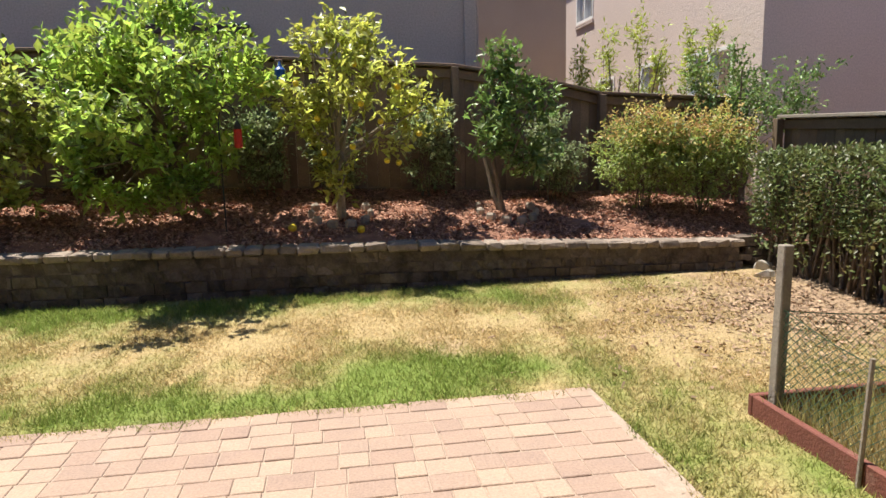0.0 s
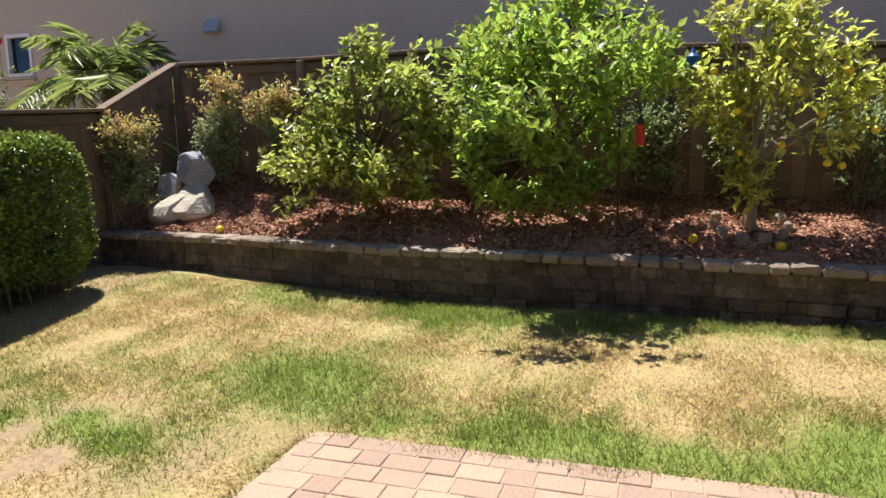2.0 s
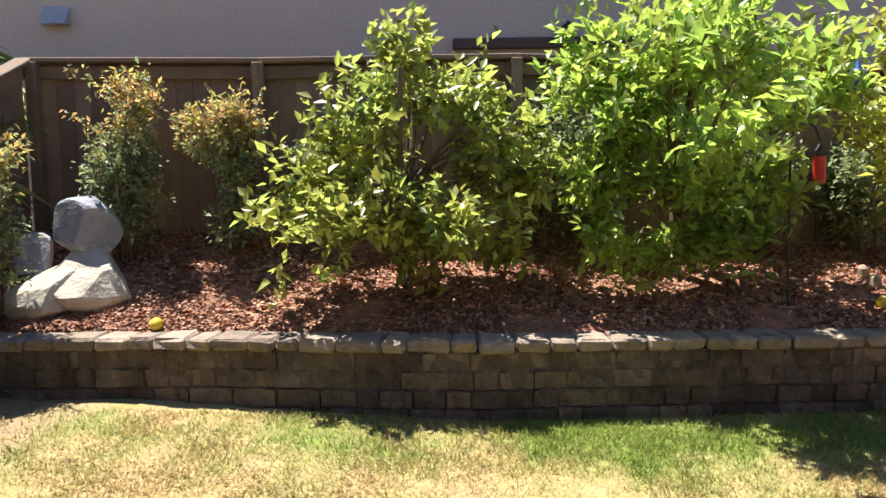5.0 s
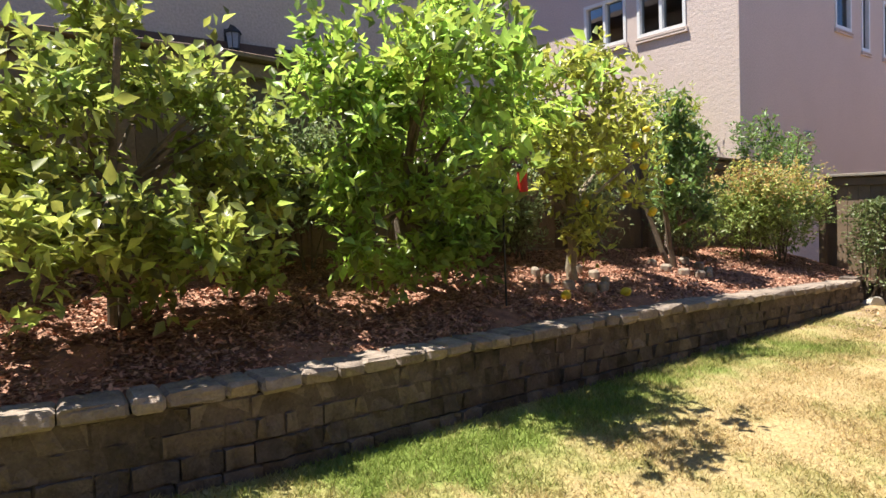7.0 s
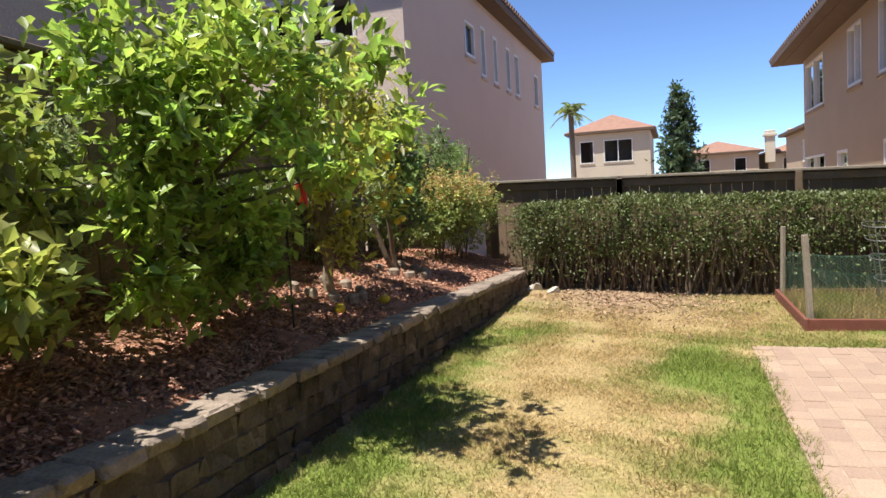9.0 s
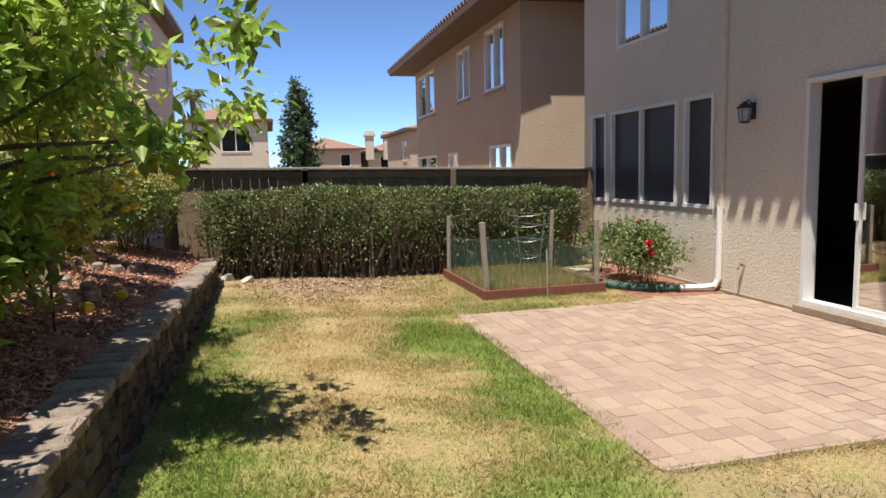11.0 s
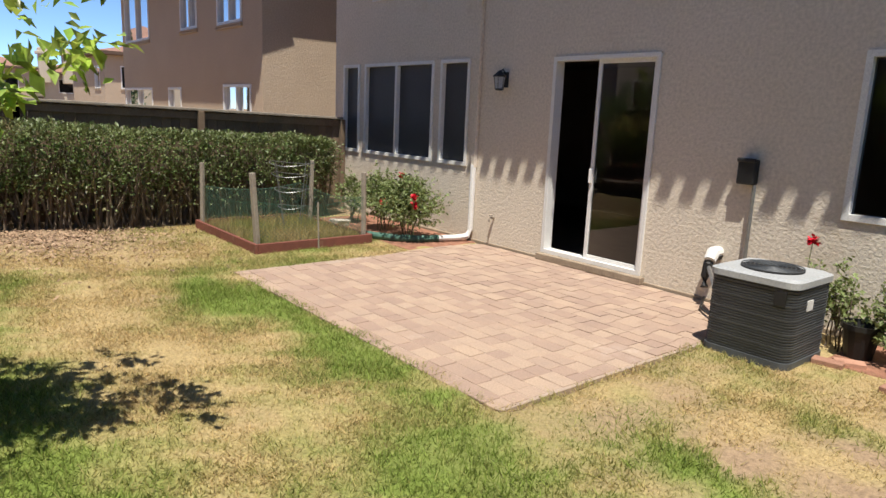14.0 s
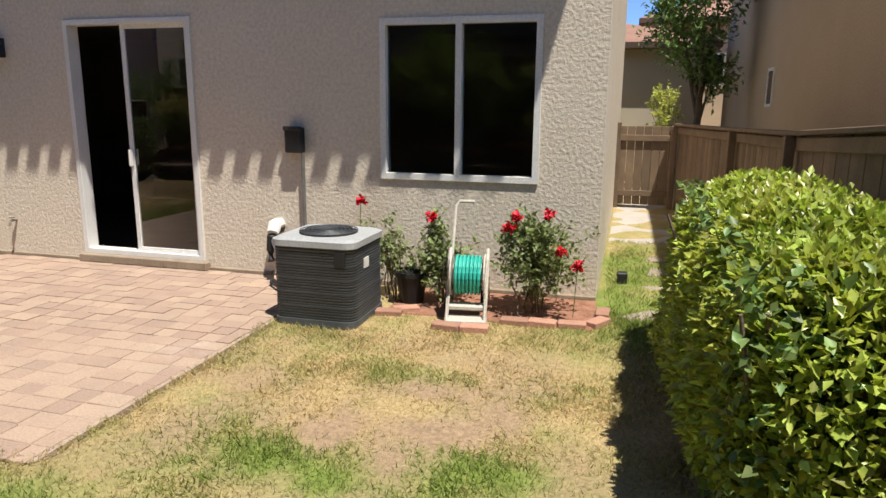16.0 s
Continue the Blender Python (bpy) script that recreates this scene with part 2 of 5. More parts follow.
M["concrete"] = material("concrete", (0.45, 0.41, 0.36), (0.37, 0.335, 0.295), 3.0, 0.9, 0.4, 60.0)
M["dirty_concrete"] = material("dirty_concrete", (0.36, 0.285, 0.205), (0.24, 0.185, 0.13), 3.0, 0.95, 0.5, 60.0, stain=(0.17, 0.125, 0.085), stain_at=0.58, stain_scale=2.2)
M["brick_red"] = material("brick_red", (0.44, 0.24, 0.165), (0.36, 0.19, 0.13), 6.0, 0.9, 0.5, 60.0, per_object=0.2)
M["red_plastic"] = material("red_plastic", (0.50, 0.035, 0.02), (0.42, 0.03, 0.02), 9.0, 0.3, 0.0)
M["blue_plastic"] = material("blue_plastic", (0.015, 0.10, 0.42), (0.012, 0.08, 0.34), 9.0, 0.45, 0.0)
M["roof_tile"] = material("roof_tile", (0.36, 0.20, 0.14), (0.27, 0.15, 0.11), 3.0, 0.85, 0.4, 50.0, island=0.25)
M["roof_brown"] = material("roof_brown", (0.20, 0.13, 0.095), (0.14, 0.09, 0.07), 3.0, 0.85, 0.4, 50.0, island=0.25)
M["eave"] = material("eave", (0.13, 0.085, 0.06), (0.10, 0.065, 0.045), 4.0, 0.8, 0.3, 50.0)
M["interior"] = material("interior", (0.3, 0.27, 0.23), (0.24, 0.21, 0.18), 2.0, 0.9, 0.1)
M["room_floor"] = material("room_floor", (0.12, 0.08, 0.05), (0.09, 0.06, 0.04), 4.0, 0.5, 0.1)
M["curtain"] = material("curtain", (0.35, 0.38, 0.42), (0.28, 0.31, 0.35), 2.0, 0.9, 0.1)
M["fabric"] = material("fabric", (0.16, 0.09, 0.07), (0.12, 0.07, 0.055), 4.0, 0.9, 0.3)
M["lawn"] = grass_material("lawn", False)
M["blade"] = grass_material("blade", True)


def glass_material():
    m = bpy.data.materials.new("window_glass")
    m.use_nodes = True
    n, link = m.node_tree.nodes, m.node_tree.links.new
    tr, gl, mx, fr = n.new("ShaderNodeBsdfTransparent"), n.new("ShaderNodeBsdfGlossy"), n.new("ShaderNodeMixShader"), n.new("ShaderNodeFresnel")
    tr.inputs["Color"].default_value = (0.36, 0.39, 0.41, 1)
    gl.inputs["Roughness"].default_value = 0.02
    fr.inputs["IOR"].default_value = 1.46
    half = n.new("ShaderNodeMath")
    half.operation = "MULTIPLY"
    half.inputs[1].default_value = 1.0
    link(fr.outputs[0], half.inputs[0])
    link(half.outputs[0], mx.inputs[0])
    link(tr.outputs[0], mx.inputs[1])
    link(gl.outputs[0], mx.inputs[2])
    link(mx.outputs[0], n["Material Output"].inputs["Surface"])
    return m


M["glass"] = glass_material()


# ---------------------------------------------------------------- building helpers
def finish(bm, name, mat, parent=None, label="", smooth=False):
    me = bpy.data.meshes.new(name)
    bm.to_mesh(me)
    bm.free()
    me.materials.append(mat)
    if smooth:
        me.polygons.foreach_set("use_smooth", [True] * len(me.polygons))
    ob = new(name, me)
    ob.parent = parent
    if label:
        ob["label"] = label
    return ob


def part(name, bm, mat, parent, label="", smooth=False):
    return finish(bm, name, mat, parent, label, smooth)


def thing(name, label, category, x=0, y=0, z=0, rz=0, group="", kind=""):
    ob = new(name)
    ob.empty_display_size = 0.1
    ob.matrix_basis = pose(x, y, z, 0, 0, rz)
    return tagged(ob, label, category, group, kind)


def raw(name, verts, faces, mat, parent=None, label=""):
    me = bpy.data.meshes.new(name)
    verts, faces = np.asarray(verts, np.float32), np.asarray(faces, np.int32)
    k = faces.shape[1]
    me.vertices.add(len(verts))
    me.vertices.foreach_set("co", verts.ravel())
    me.loops.add(faces.size)
    me.loops.foreach_set("vertex_index", faces.ravel())
    me.polygons.add(len(faces))
    me.polygons.foreach_set("loop_start", np.arange(len(faces), dtype=np.int32) * k)
    me.update(calc_edges=True)
    me.materials.append(mat)
    ob = new(name, me)
    ob.parent = parent
    if label:
        ob["label"] = label
    return ob


def box(bm, x0, x1, y0, y1, z0, z1, bevel=0.0, m=None):
    r = bmesh.ops.create_cube(bm, size=1.0)
    vs = r["verts"]
    for v in vs:
        v.co = Vector((x0 + (v.co.x + 0.5) * (x1 - x0), y0 + (v.co.y + 0.5) * (y1 - y0), z0 + (v.co.z + 0.5) * (z1 - z0)))
    if bevel:
        es = list({e for v in vs for e in v.link_edges})
        out = bmesh.ops.bevel(bm, geom=es, offset=bevel, segments=1, affect="EDGES", profile=0.5)
        vs = list({v for f in out["faces"] for v in f.verts} | {v for v in vs if v.is_valid})
    if m is not None:
        for v in vs:
            v.co = m @ v.co
    return vs


def tube(bm, pts, radii, n=7, cap=True):
    pts = [Vector(p) for p in pts]
    if not hasattr(radii, "__len__"):
        radii = [radii] * len(pts)
    rings = []
    for i, p in enumerate(pts):
        d = (pts[min(i + 1, len(pts) - 1)] - pts[max(i - 1, 0)]).normalized()
        a = d.cross(Vector((0, 0, 1)) if abs(d.z) < 0.9 else Vector((1, 0, 0))).normalized()
        b = d.cross(a)
        rings.append([bm.verts.new(p + float(radii[i]) * (math.cos(2 * math.pi * k / n) * a + math.sin(2 * math.pi * k / n) * b)) for k in range(n)])
    for r, s in zip(rings, rings[1:]):
        for k in range(n):
            bm.faces.new((r[k], r[(k + 1) % n], s[(k + 1) % n], s[k]))
    if cap:
        bm.faces.new(rings[0])
        bm.faces.new(list(reversed(rings[-1])))


def lathe(bm, profile, n=20, at=(0, 0, 0)):
    rings = [[bm.verts.new((at[0] + r * math.cos(2 * math.pi * k / n), at[1] + r * math.sin(2 * math.pi * k / n), at[2] + z)) for k in range(n)] for r, z in profile]
    for r, s in zip(rings, rings[1:]):
        for k in range(n):
            bm.faces.new((r[k], r[(k + 1) % n], s[(k + 1) % n], s[k]))
    bm.faces.new(list(reversed(rings[0])))
    bm.faces.new(rings[-1])


def wall_mesh(bm, us, zs, holes, place, thick):
    """A wall with openings: cuts us along it and zs up, holes (u0, u1, z0, z1), place(u, d, z) gives the point at depth d."""
    us = sorted(set(us) | {h[0] for h in holes} | {h[1] for h in holes})
    zs = sorted(set(zs) | {h[2] for h in holes} | {h[3] for h in holes})
    solid = {}
    for i in range(len(us) - 1):
        for j in range(len(zs) - 1):
            u, z = (us[i] + us[i + 1]) / 2, (zs[j] + zs[j + 1]) / 2
            solid[i, j] = not any(h[0] < u < h[1] and h[2] < z < h[3] for h in holes)
    cache = {}

    def v(i, j, d):
        if (i, j, d) not in cache:
            cache[i, j, d] = bm.verts.new(place(us[i], d, zs[j]))
        return cache[i, j, d]

    for (i, j), s in solid.items():
        if not s:
            continue
        bm.faces.new((v(i, j, 0), v(i + 1, j, 0), v(i + 1, j + 1, 0), v(i, j + 1, 0)))
        bm.faces.new((v(i, j, thick), v(i, j + 1, thick), v(i + 1, j + 1, thick), v(i + 1, j, thick)))
        for di, dj, a, b in ((-1, 0, (i, j), (i, j + 1)), (1, 0, (i + 1, j + 1), (i + 1, j)), (0, -1, (i + 1, j), (i, j)), (0, 1, (i, j + 1), (i + 1, j + 1))):
            if not solid.get((i + di, j + dj), False):
                bm.faces.new((v(*a, 0), v(*b, 0), v(*b, thick), v(*a, thick)))
    bmesh.ops.recalc_face_normals(bm, faces=bm.faces)


def frame_bars(bm, u0, u1, z0, z1, w, d0, d1, place, mullions=()):
    def bar(a0, a1, b0, b1):
        vs = [bm.verts.new(place(u, d, z)) for d in (d0, d1) for u, z in ((a0, b0), (a1, b0), (a1, b1), (a0, b1))]
        for f in ((0, 1, 2, 3), (7, 6, 5, 4), (0, 4, 5, 1), (1, 5, 6, 2), (2, 6, 7, 3), (3, 7, 4, 0)):
            bm.faces.new([vs[k] for k in f])
    bar(u0, u1, z0, z0 + w), bar(u0, u1, z1 - w, z1), bar(u0, u0 + w, z0 + w, z1 - w), bar(u1 - w, u1, z0 + w, z1 - w)
    for mu in mullions:
        bar(mu - w / 2, mu + w / 2, z0 + w, z1 - w)
    bmesh.ops.recalc_face_normals(bm, faces=bm.faces)


def window_unit(name, u0, u1, z0, z1, place, mullions=(), w=0.05, parent=None, label="white-framed window with dark panes", depth=0.1, proud=0.02, kind="structure", glazing="glass"):
    """A framed window set in a wall's opening: its frame and each pane."""
    ob = thing(name, "" if parent else label, "" if parent else "window", kind="" if parent else kind)
    ob.parent = parent
    bm = bmesh.new()
    frame_bars(bm, u0, u1, z0, z1, w, -proud, depth, place, mullions)
    part("window_frame", bm, M["white_frame"], ob, "white window frame")
    edges = [u0 + w, *[e for mu in mullions for e in (mu - w / 2, mu + w / 2)], u1 - w]
    for a, b in zip(edges[::2], edges[1::2]):
        bm = bmesh.new()
        d = depth * 0.5
        bm.faces.new([bm.verts.new(place(*q)) for q in ((a, d, z0 + w), (b, d, z0 + w), (b, d, z1 - w), (a, d, z1 - w))])
        g = part("pane", bm, M[glazing], ob, "dark window glass" if glazing == "glass" else "dark sun screen")
        g.visible_shadow = False
    return ob


# ---------------------------------------------------------------- foliage helpers
def unit(v):
    return v / np.maximum(np.linalg.norm(v, axis=1, keepdims=True), 1e-6)


def leaf_mesh(name, pts, dirs, size, mat, parent, rs, width=0.45, label="", spread=0.35):
    n = len(pts)
    d = unit(dirs + rs.normal(0, spread, (n, 3)))
    up = unit(rs.normal(0, 0.5, (n, 3)) + np.array([0, 0, 1.0]))
    side = unit(np.cross(d, up))
    nor = np.cross(side, d)
    ln = (size * rs.uniform(0.6, 1.25, n))[:, None]
    mid = pts + d * ln * 0.45
    wd = ln * width * 0.5
    tip = pts + d * ln - nor * ln * 0.15
    v = np.stack([pts, mid + side * wd + nor * wd * 0.35, tip, mid - side * wd + nor * wd * 0.35], 1).reshape(-1, 3)
    k = np.arange(n)[:, None] * 4
    f = np.concatenate([k + np.array([[0, 2, 1]]), k + np.array([[0, 3, 2]])], 1).reshape(-1, 3)
    return raw(name, v, f, mat, parent, label)


def sprigs(clumps, count, rs, shell=0.55):
    """Points and outward ways of twigs within a set of ellipsoids (x, y, z, rx, ry, rz)."""
    w = np.array([c[3] * c[4] * c[5] for c in clumps]) ** 0.5
    pick = rs.choice(len(clumps), count, p=w / w.sum())
    c = np.array(clumps)[pick]
    d = unit(rs.normal(0, 1, (count, 3)))
    r = (shell + (1.05 - shell) * rs.uniform(0, 1, count) ** 0.7)[:, None]
    shoot = (rs.uniform(0, 1, count) < 0.2)[:, None]
    r = np.where(shoot, r + rs.uniform(0.0, 0.5, (count, 1)), r)
    pts = c[:, :3] + d * r * c[:, 3:6] + shoot * np.array([0, 0, 0.06])
    out = unit(d * c[:, 3:6] ** 0.5 + np.array([0, 0, 0.35]))
    return pts, out


def plant(name, label, category, x, y, z, clumps, leaves, size, mat, seed, trunk=0.05, bark="bark", per=9, twig=0.16, stems=1, fork=0.45,
          width=0.45, shell=0.5, limbs=9, group="", tips=None, stem_spread=0.06, scale=(1.0, 1.0), gaps=0.0):
    """A tree or shrub: tapered trunk or stems, limbs into its clumps, and a crown of separate leaves on short twigs."""
    rs = np.random.RandomState(seed)
    clumps = [(a * scale[0], b, c_ * scale[1], d * scale[0], e * scale[0], f_ * scale[1]) for a, b, c_, d, e, f_ in clumps]
    ob = thing(name, label, category, x, y, z, group=group)
    top = max(c[2] for c in clumps)
    bm = bmesh.new()
    for s in range(stems):
        bx, by = rs.normal(0, stem_spread if stems > 1 else 0.0, 2)
        h = top * (fork if stems == 1 else rs.uniform(0.6, 0.95))
        lean = rs.normal(0, 0.05 if stems == 1 else 0.16, 2)
        pts = [(bx + lean[0] * t * h + rs.normal(0, 0.012), by + lean[1] * t * h + rs.normal(0, 0.012), -0.06 + (h + 0.06) * t) for t in np.linspace(0, 1, 6)]
        tube(bm, pts, [trunk * (1.25 - 0.45 * t) / (stems ** 0.35) for t in np.linspace(0, 1, 6)], 8)
    part("trunk", bm, M[bark], ob)
    p0, o0 = sprigs(clumps, int(leaves / per / (1 - gaps)), rs, shell)
    if gaps:
        # leave holes between the leafy boughs
        g = np.zeros(len(p0))
        for _ in range(9):
            g += np.sin(p0 @ (unit(rs.normal(0, 1, (1, 3)))[0] * rs.uniform(5.0, 11.0)) + rs.uniform(0, 6.283))
        k = g > np.quantile(g, gaps)
        p0, o0 = p0[k], o0[k]
    for i in range(limbs):
        bm = bmesh.new()
        e = Vector(p0[i * 7 % len(p0)])
        s = Vector((0, 0, top * fork * rs.uniform(0.6, 1.0)))
        mid = s.lerp(e, 0.5) + Vector((rs.normal(0, 0.05), rs.normal(0, 0.05), 0.1 * rs.uniform(0, 1)))
        tube(bm, [s, s.lerp(mid, 0.6), mid, mid.lerp(e, 0.6), e], [trunk * 0.5, trunk * 0.4, trunk * 0.3, trunk * 0.2, trunk * 0.1], 5)
        part("limb", bm, M[bark], ob)
    tw = np.repeat(p0, per, 0)
    ow = np.repeat(o0, per, 0)
    pts = tw + ow * rs.uniform(-0.7, 0.7, (len(tw), 1)) * twig + rs.normal(0, twig * 0.14, tw.shape)
    dirs = unit(ow * 0.5 + rs.normal(0, 0.75, tw.shape) + np.array([0, 0, 0.1]))
    if tips is not None:
        cut = (pts[:, 2] + rs.normal(0, 0.14, len(pts)) > tips[0]) & (rs.uniform(0, 1, len(pts)) < 0.75)
        leaf_mesh("young_foliage", pts[cut], dirs[cut], size, M[tips[1]], ob, rs, width, "yellow and rust coloured young leaves")
        pts, dirs = pts[~cut], dirs[~cut]
    leaf_mesh("crown", pts, dirs, size, mat, ob, rs, width)
    return ob


def fruit(name, label, x, y, z, r, mat):
    bm = bmesh.new()
    bmesh.ops.create_icosphere(bm, subdivisions=2, radius=r)
    for v in bm.verts:
        t = v.co.z / r
        v.co.z *= 1.15
        if abs(t) > 0.85:
            v.co.z *= 1.1
    ob = finish(bm, name, M[mat], smooth=True)
    ob.matrix_basis = pose(x, y, z, 70, 20, 30 * x)
    return tagged(ob, label, "fruit", "fallen and hanging lemons")


# ---------------------------------------------------------------- ground
WALL_Y = 6.39                                   # front face of the retaining wall


def smooth_step(a, b, v):
    t = np.clip((v - a) / (b - a), 0, 1)
    return t * t * (3 - 2 * t)


def ground_z(x, y):
    """The lawn climbs gently towards the west hedge."""
    return 0.11 * smooth_step(3.7, 6.3, y) + 0.17 * smooth_step(-3.0, -7.2, x) * smooth_step(2.5, 6.2, y) - 0.012


def wall_top(x):
    return 0.575 - 0.038 * np.maximum(x, 0.0) - 0.012 * np.minimum(x, 0.0)


def wall_bend(x):
    """The wall falls back a little towards its west end."""
    return 0.26 * smooth_step(-3.6, -6.2, x) + 0.03 * np.clip(-x, 0, 3) / 3


def mulch_z(x, y):
    back = 1.13 - 0.045 * (x + 3.0)
    t = np.clip((y - 6.62 - wall_bend(x)) / (1.58 - wall_bend(x)), 0, 1)
    return wall_top(x) - 0.03 + (back - wall_top(x) + 0.03) * t ** 0.85


def blob(x, y, cx, cy, rx, ry):
    return np.exp(-(((x - cx) / rx) ** 2 + ((y - cy) / ry) ** 2))


def noise_field(x, y, sc, seed):
    """Smooth random field from a few waves."""
    rs = np.random.RandomState(seed)
    f = np.zeros_like(x)
    for k in range(14):
        a, w = rs.uniform(0, 6.283), sc * rs.uniform(0.6, 2.2)
        f += np.sin(w * (x * np.cos(a) + y * np.sin(a)) + rs.uniform(0, 6.283))
    return f / 5.0


def lawn_fields(x, y):
    dry = 0.73 + 0.26 * noise_field(x, y, 2.0, 3) + 0.22 * noise_field(x, y, 6.5, 4) + 0.20 * noise_field(x, y, 19.0, 6)
    for cx, cy, rx, ry, a in ((0.45, 4.15, 0.75, 0.35, -1.1), (-1.2, 3.8, 1.3, 0.22, -0.8), (-2.5, 3.95, 0.9, 0.3, -0.6), (-3.45, 4.4, 0.75, 0.5, -1.0), (-2.2, 6.1, 2.6, 0.4, -0.8), (1.3, 3.2, 0.25, 0.8, -0.35),
                              (3.0, 2.3, 1.0, 0.7, -0.4), (-0.5, 5.2, 1.6, 0.45, 0.35), (-4.6, 5.4, 1.3, 0.6, 0.3), (2.6, 5.0, 1.2, 0.7, 0.6), (-4.2, 2.6, 1.3, 0.8, 0.4), (-5.7, -0.5, 0.5, 2.2, -0.6),
                              (-4.06, 3.22, 0.45, 0.22, -1.3), (-4.95, 3.1, 0.35, 0.16, -1.3), (-4.5, 2.1, 0.45, 0.22, -0.8), (-4.6, 3.45, 0.5, 0.15, -0.8), (-3.6, 2.9, 0.3, 0.2, -0.5), (-5.2, 2.2, 0.25, 0.2, -0.6)):
        dry = dry + a * blob(x, y, cx, cy, rx, ry)
    bare = 1.1 * blob(x, y, 4.0, 5.0, 1.3, 1.4) + 0.5 * np.clip(noise_field(x, y, 4.5, 9) - 0.75, 0, 1) + 1.15 * blob(x, y, -4.5, 2.7, 1.6, 1.2) * np.clip(0.5 + 0.8 * noise_field(x, y, 5.0, 12) + 0.4 * noise_field(x, y, 14.0, 13), 0, 1)
    bare = bare + 1.2 * smooth_step(4.15, 4.5, x) + 0.8 * smooth_step(-6.1, -6.5, x) * smooth_step(0.6, 1.2, y)
    return np.clip(dry, 0, 1), np.clip(bare, 0, 1)


def add_attr(ob, name, values):
    a = ob.data.attributes.new(name, "FLOAT", "POINT")
    a.data.foreach_set("value", np.asarray(values, np.float32))


def build_ground():
    gx = np.concatenate([[-400, -60, -20], np.arange(-9.0, 6.61, 0.08), [20, 60, 400]])
    gy = np.concatenate([[-400, -60, -25, -14], np.arange(-9.0, 6.8, 0.08), [9, 14, 30, 80, 400]])
    x, y = np.meshgrid(gx, gy)
    near = (np.abs(x) < 9.5) & (y < 6.8) & (y > -9.5)
    z = np.where(near, ground_z(x, y) + 0.012 * noise_field(x, y, 6.0, 5), -0.03)
    inside = (x > -3.04) & (x < 1.2) & (y > -0.1) & (y < 3.62)
    z = np.where(inside, -0.10, z)
    house = (x > -5.4) & (x < 5.2) & (y < -0.1) & (y > -8)
    z = np.where(house, -0.12, z)
    v = np.stack([x, y, z], -1).reshape(-1, 3)
    r, c = x.shape
    i = (np.arange(r - 1)[:, None] * c + np.arange(c - 1)[None, :]).reshape(-1, 1)
    ob = raw("ground", v, i + np.array([[0, 1, c + 1, c]]), M["lawn"])
    tagged(ob, "dry lawn, straw-coloured with green patches and bare soil", "lawn", kind="structure")
    dry, bare = lawn_fields(v[:, 0], v[:, 1])
    add_attr(ob, "dry", dry), add_attr(ob, "bare", bare)
    # blades
    rs = np.random.RandomState(11)
    n = 330000
    px, py = rs.uniform(-7.0, 4.6, n), rs.uniform(0.3, 6.50, n)
    px2, py2 = rs.uniform(-7.2, -5.5, 12000), rs.uniform(-3.0, 0.6, 12000)
    px, py = np.concatenate([px, px2]), np.concatenate([py, py2])
    dry, bare = lawn_fields(px, py)
    edge = 0.05 * noise_field(px, py, 9.0, 31)
    keep = ~((px > -2.98 + edge) & (px < 1.13 + edge) & (py < 3.56 + edge)) & (rs.uniform(0, 1, len(px)) > bare * 0.97) & ~((px > -5.55) & (px < -2.9) & (py < 0.85)) & ~((px > 1.1) & (px < 5) & (py < 1.2))
    px, py, dry = px[keep], py[keep], dry[keep]
    n = len(px)
    h = rs.uniform(0.015, 0.05, n) * (1.25 - 0.5 * dry)
    a = rs.uniform(0, 6.283, n)
    w = 0.0045
    z0 = ground_z(px, py) - 0.005
    lx, ly = rs.normal(0, 0.03, n), rs.normal(0, 0.03, n)
    base1 = np.stack([px - w * np.cos(a), py - w * np.sin(a), z0], 1)
    base2 = np.stack([px + w * np.cos(a), py + w * np.sin(a), z0], 1)
    tip = np.stack([px + lx, py + ly, z0 + h], 1)
    g = raw("grass", np.stack([base1, base2, tip], 1).reshape(-1, 3), np.arange(3 * n).reshape(-1, 3), M["blade"])
    tagged(g, "short mown grass blades, partly dried to straw", "grass", kind="stuff")
    add_attr(g, "dry", np.repeat(np.clip(dry + rs.normal(0, 0.15, n), 0, 1), 3))


def chips(name, label, px, py, zf, mat, seed, size=0.03):
    rs = np.random.RandomState(seed)
    n = len(px)
    c = np.stack([px, py, zf(px, py) + rs.uniform(0.0, 0.018, n)], 1)
    d = unit(rs.normal(0, 1, (n, 3)) * np.array([1, 1, 0.35]))
    s = unit(np.cross(d, unit(rs.normal(0, 0.35, (n, 3)) + np.array([0, 0, 1.0]))))
    l, w = (size * rs.uniform(0.4, 1.3, n))[:, None], (size * rs.uniform(0.15, 0.5, n))[:, None]
    v = np.stack([c - d * l - s * w, c + d * l - s * w * 0.7, c + d * l * 0.9 + s * w, c - d * l * 0.8 + s * w], 1).reshape(-1, 3)
    ob = raw(name, v, np.arange(4 * n).reshape(-1, 4), mat)
    return tagged(ob, label, "bark mulch", kind="stuff")


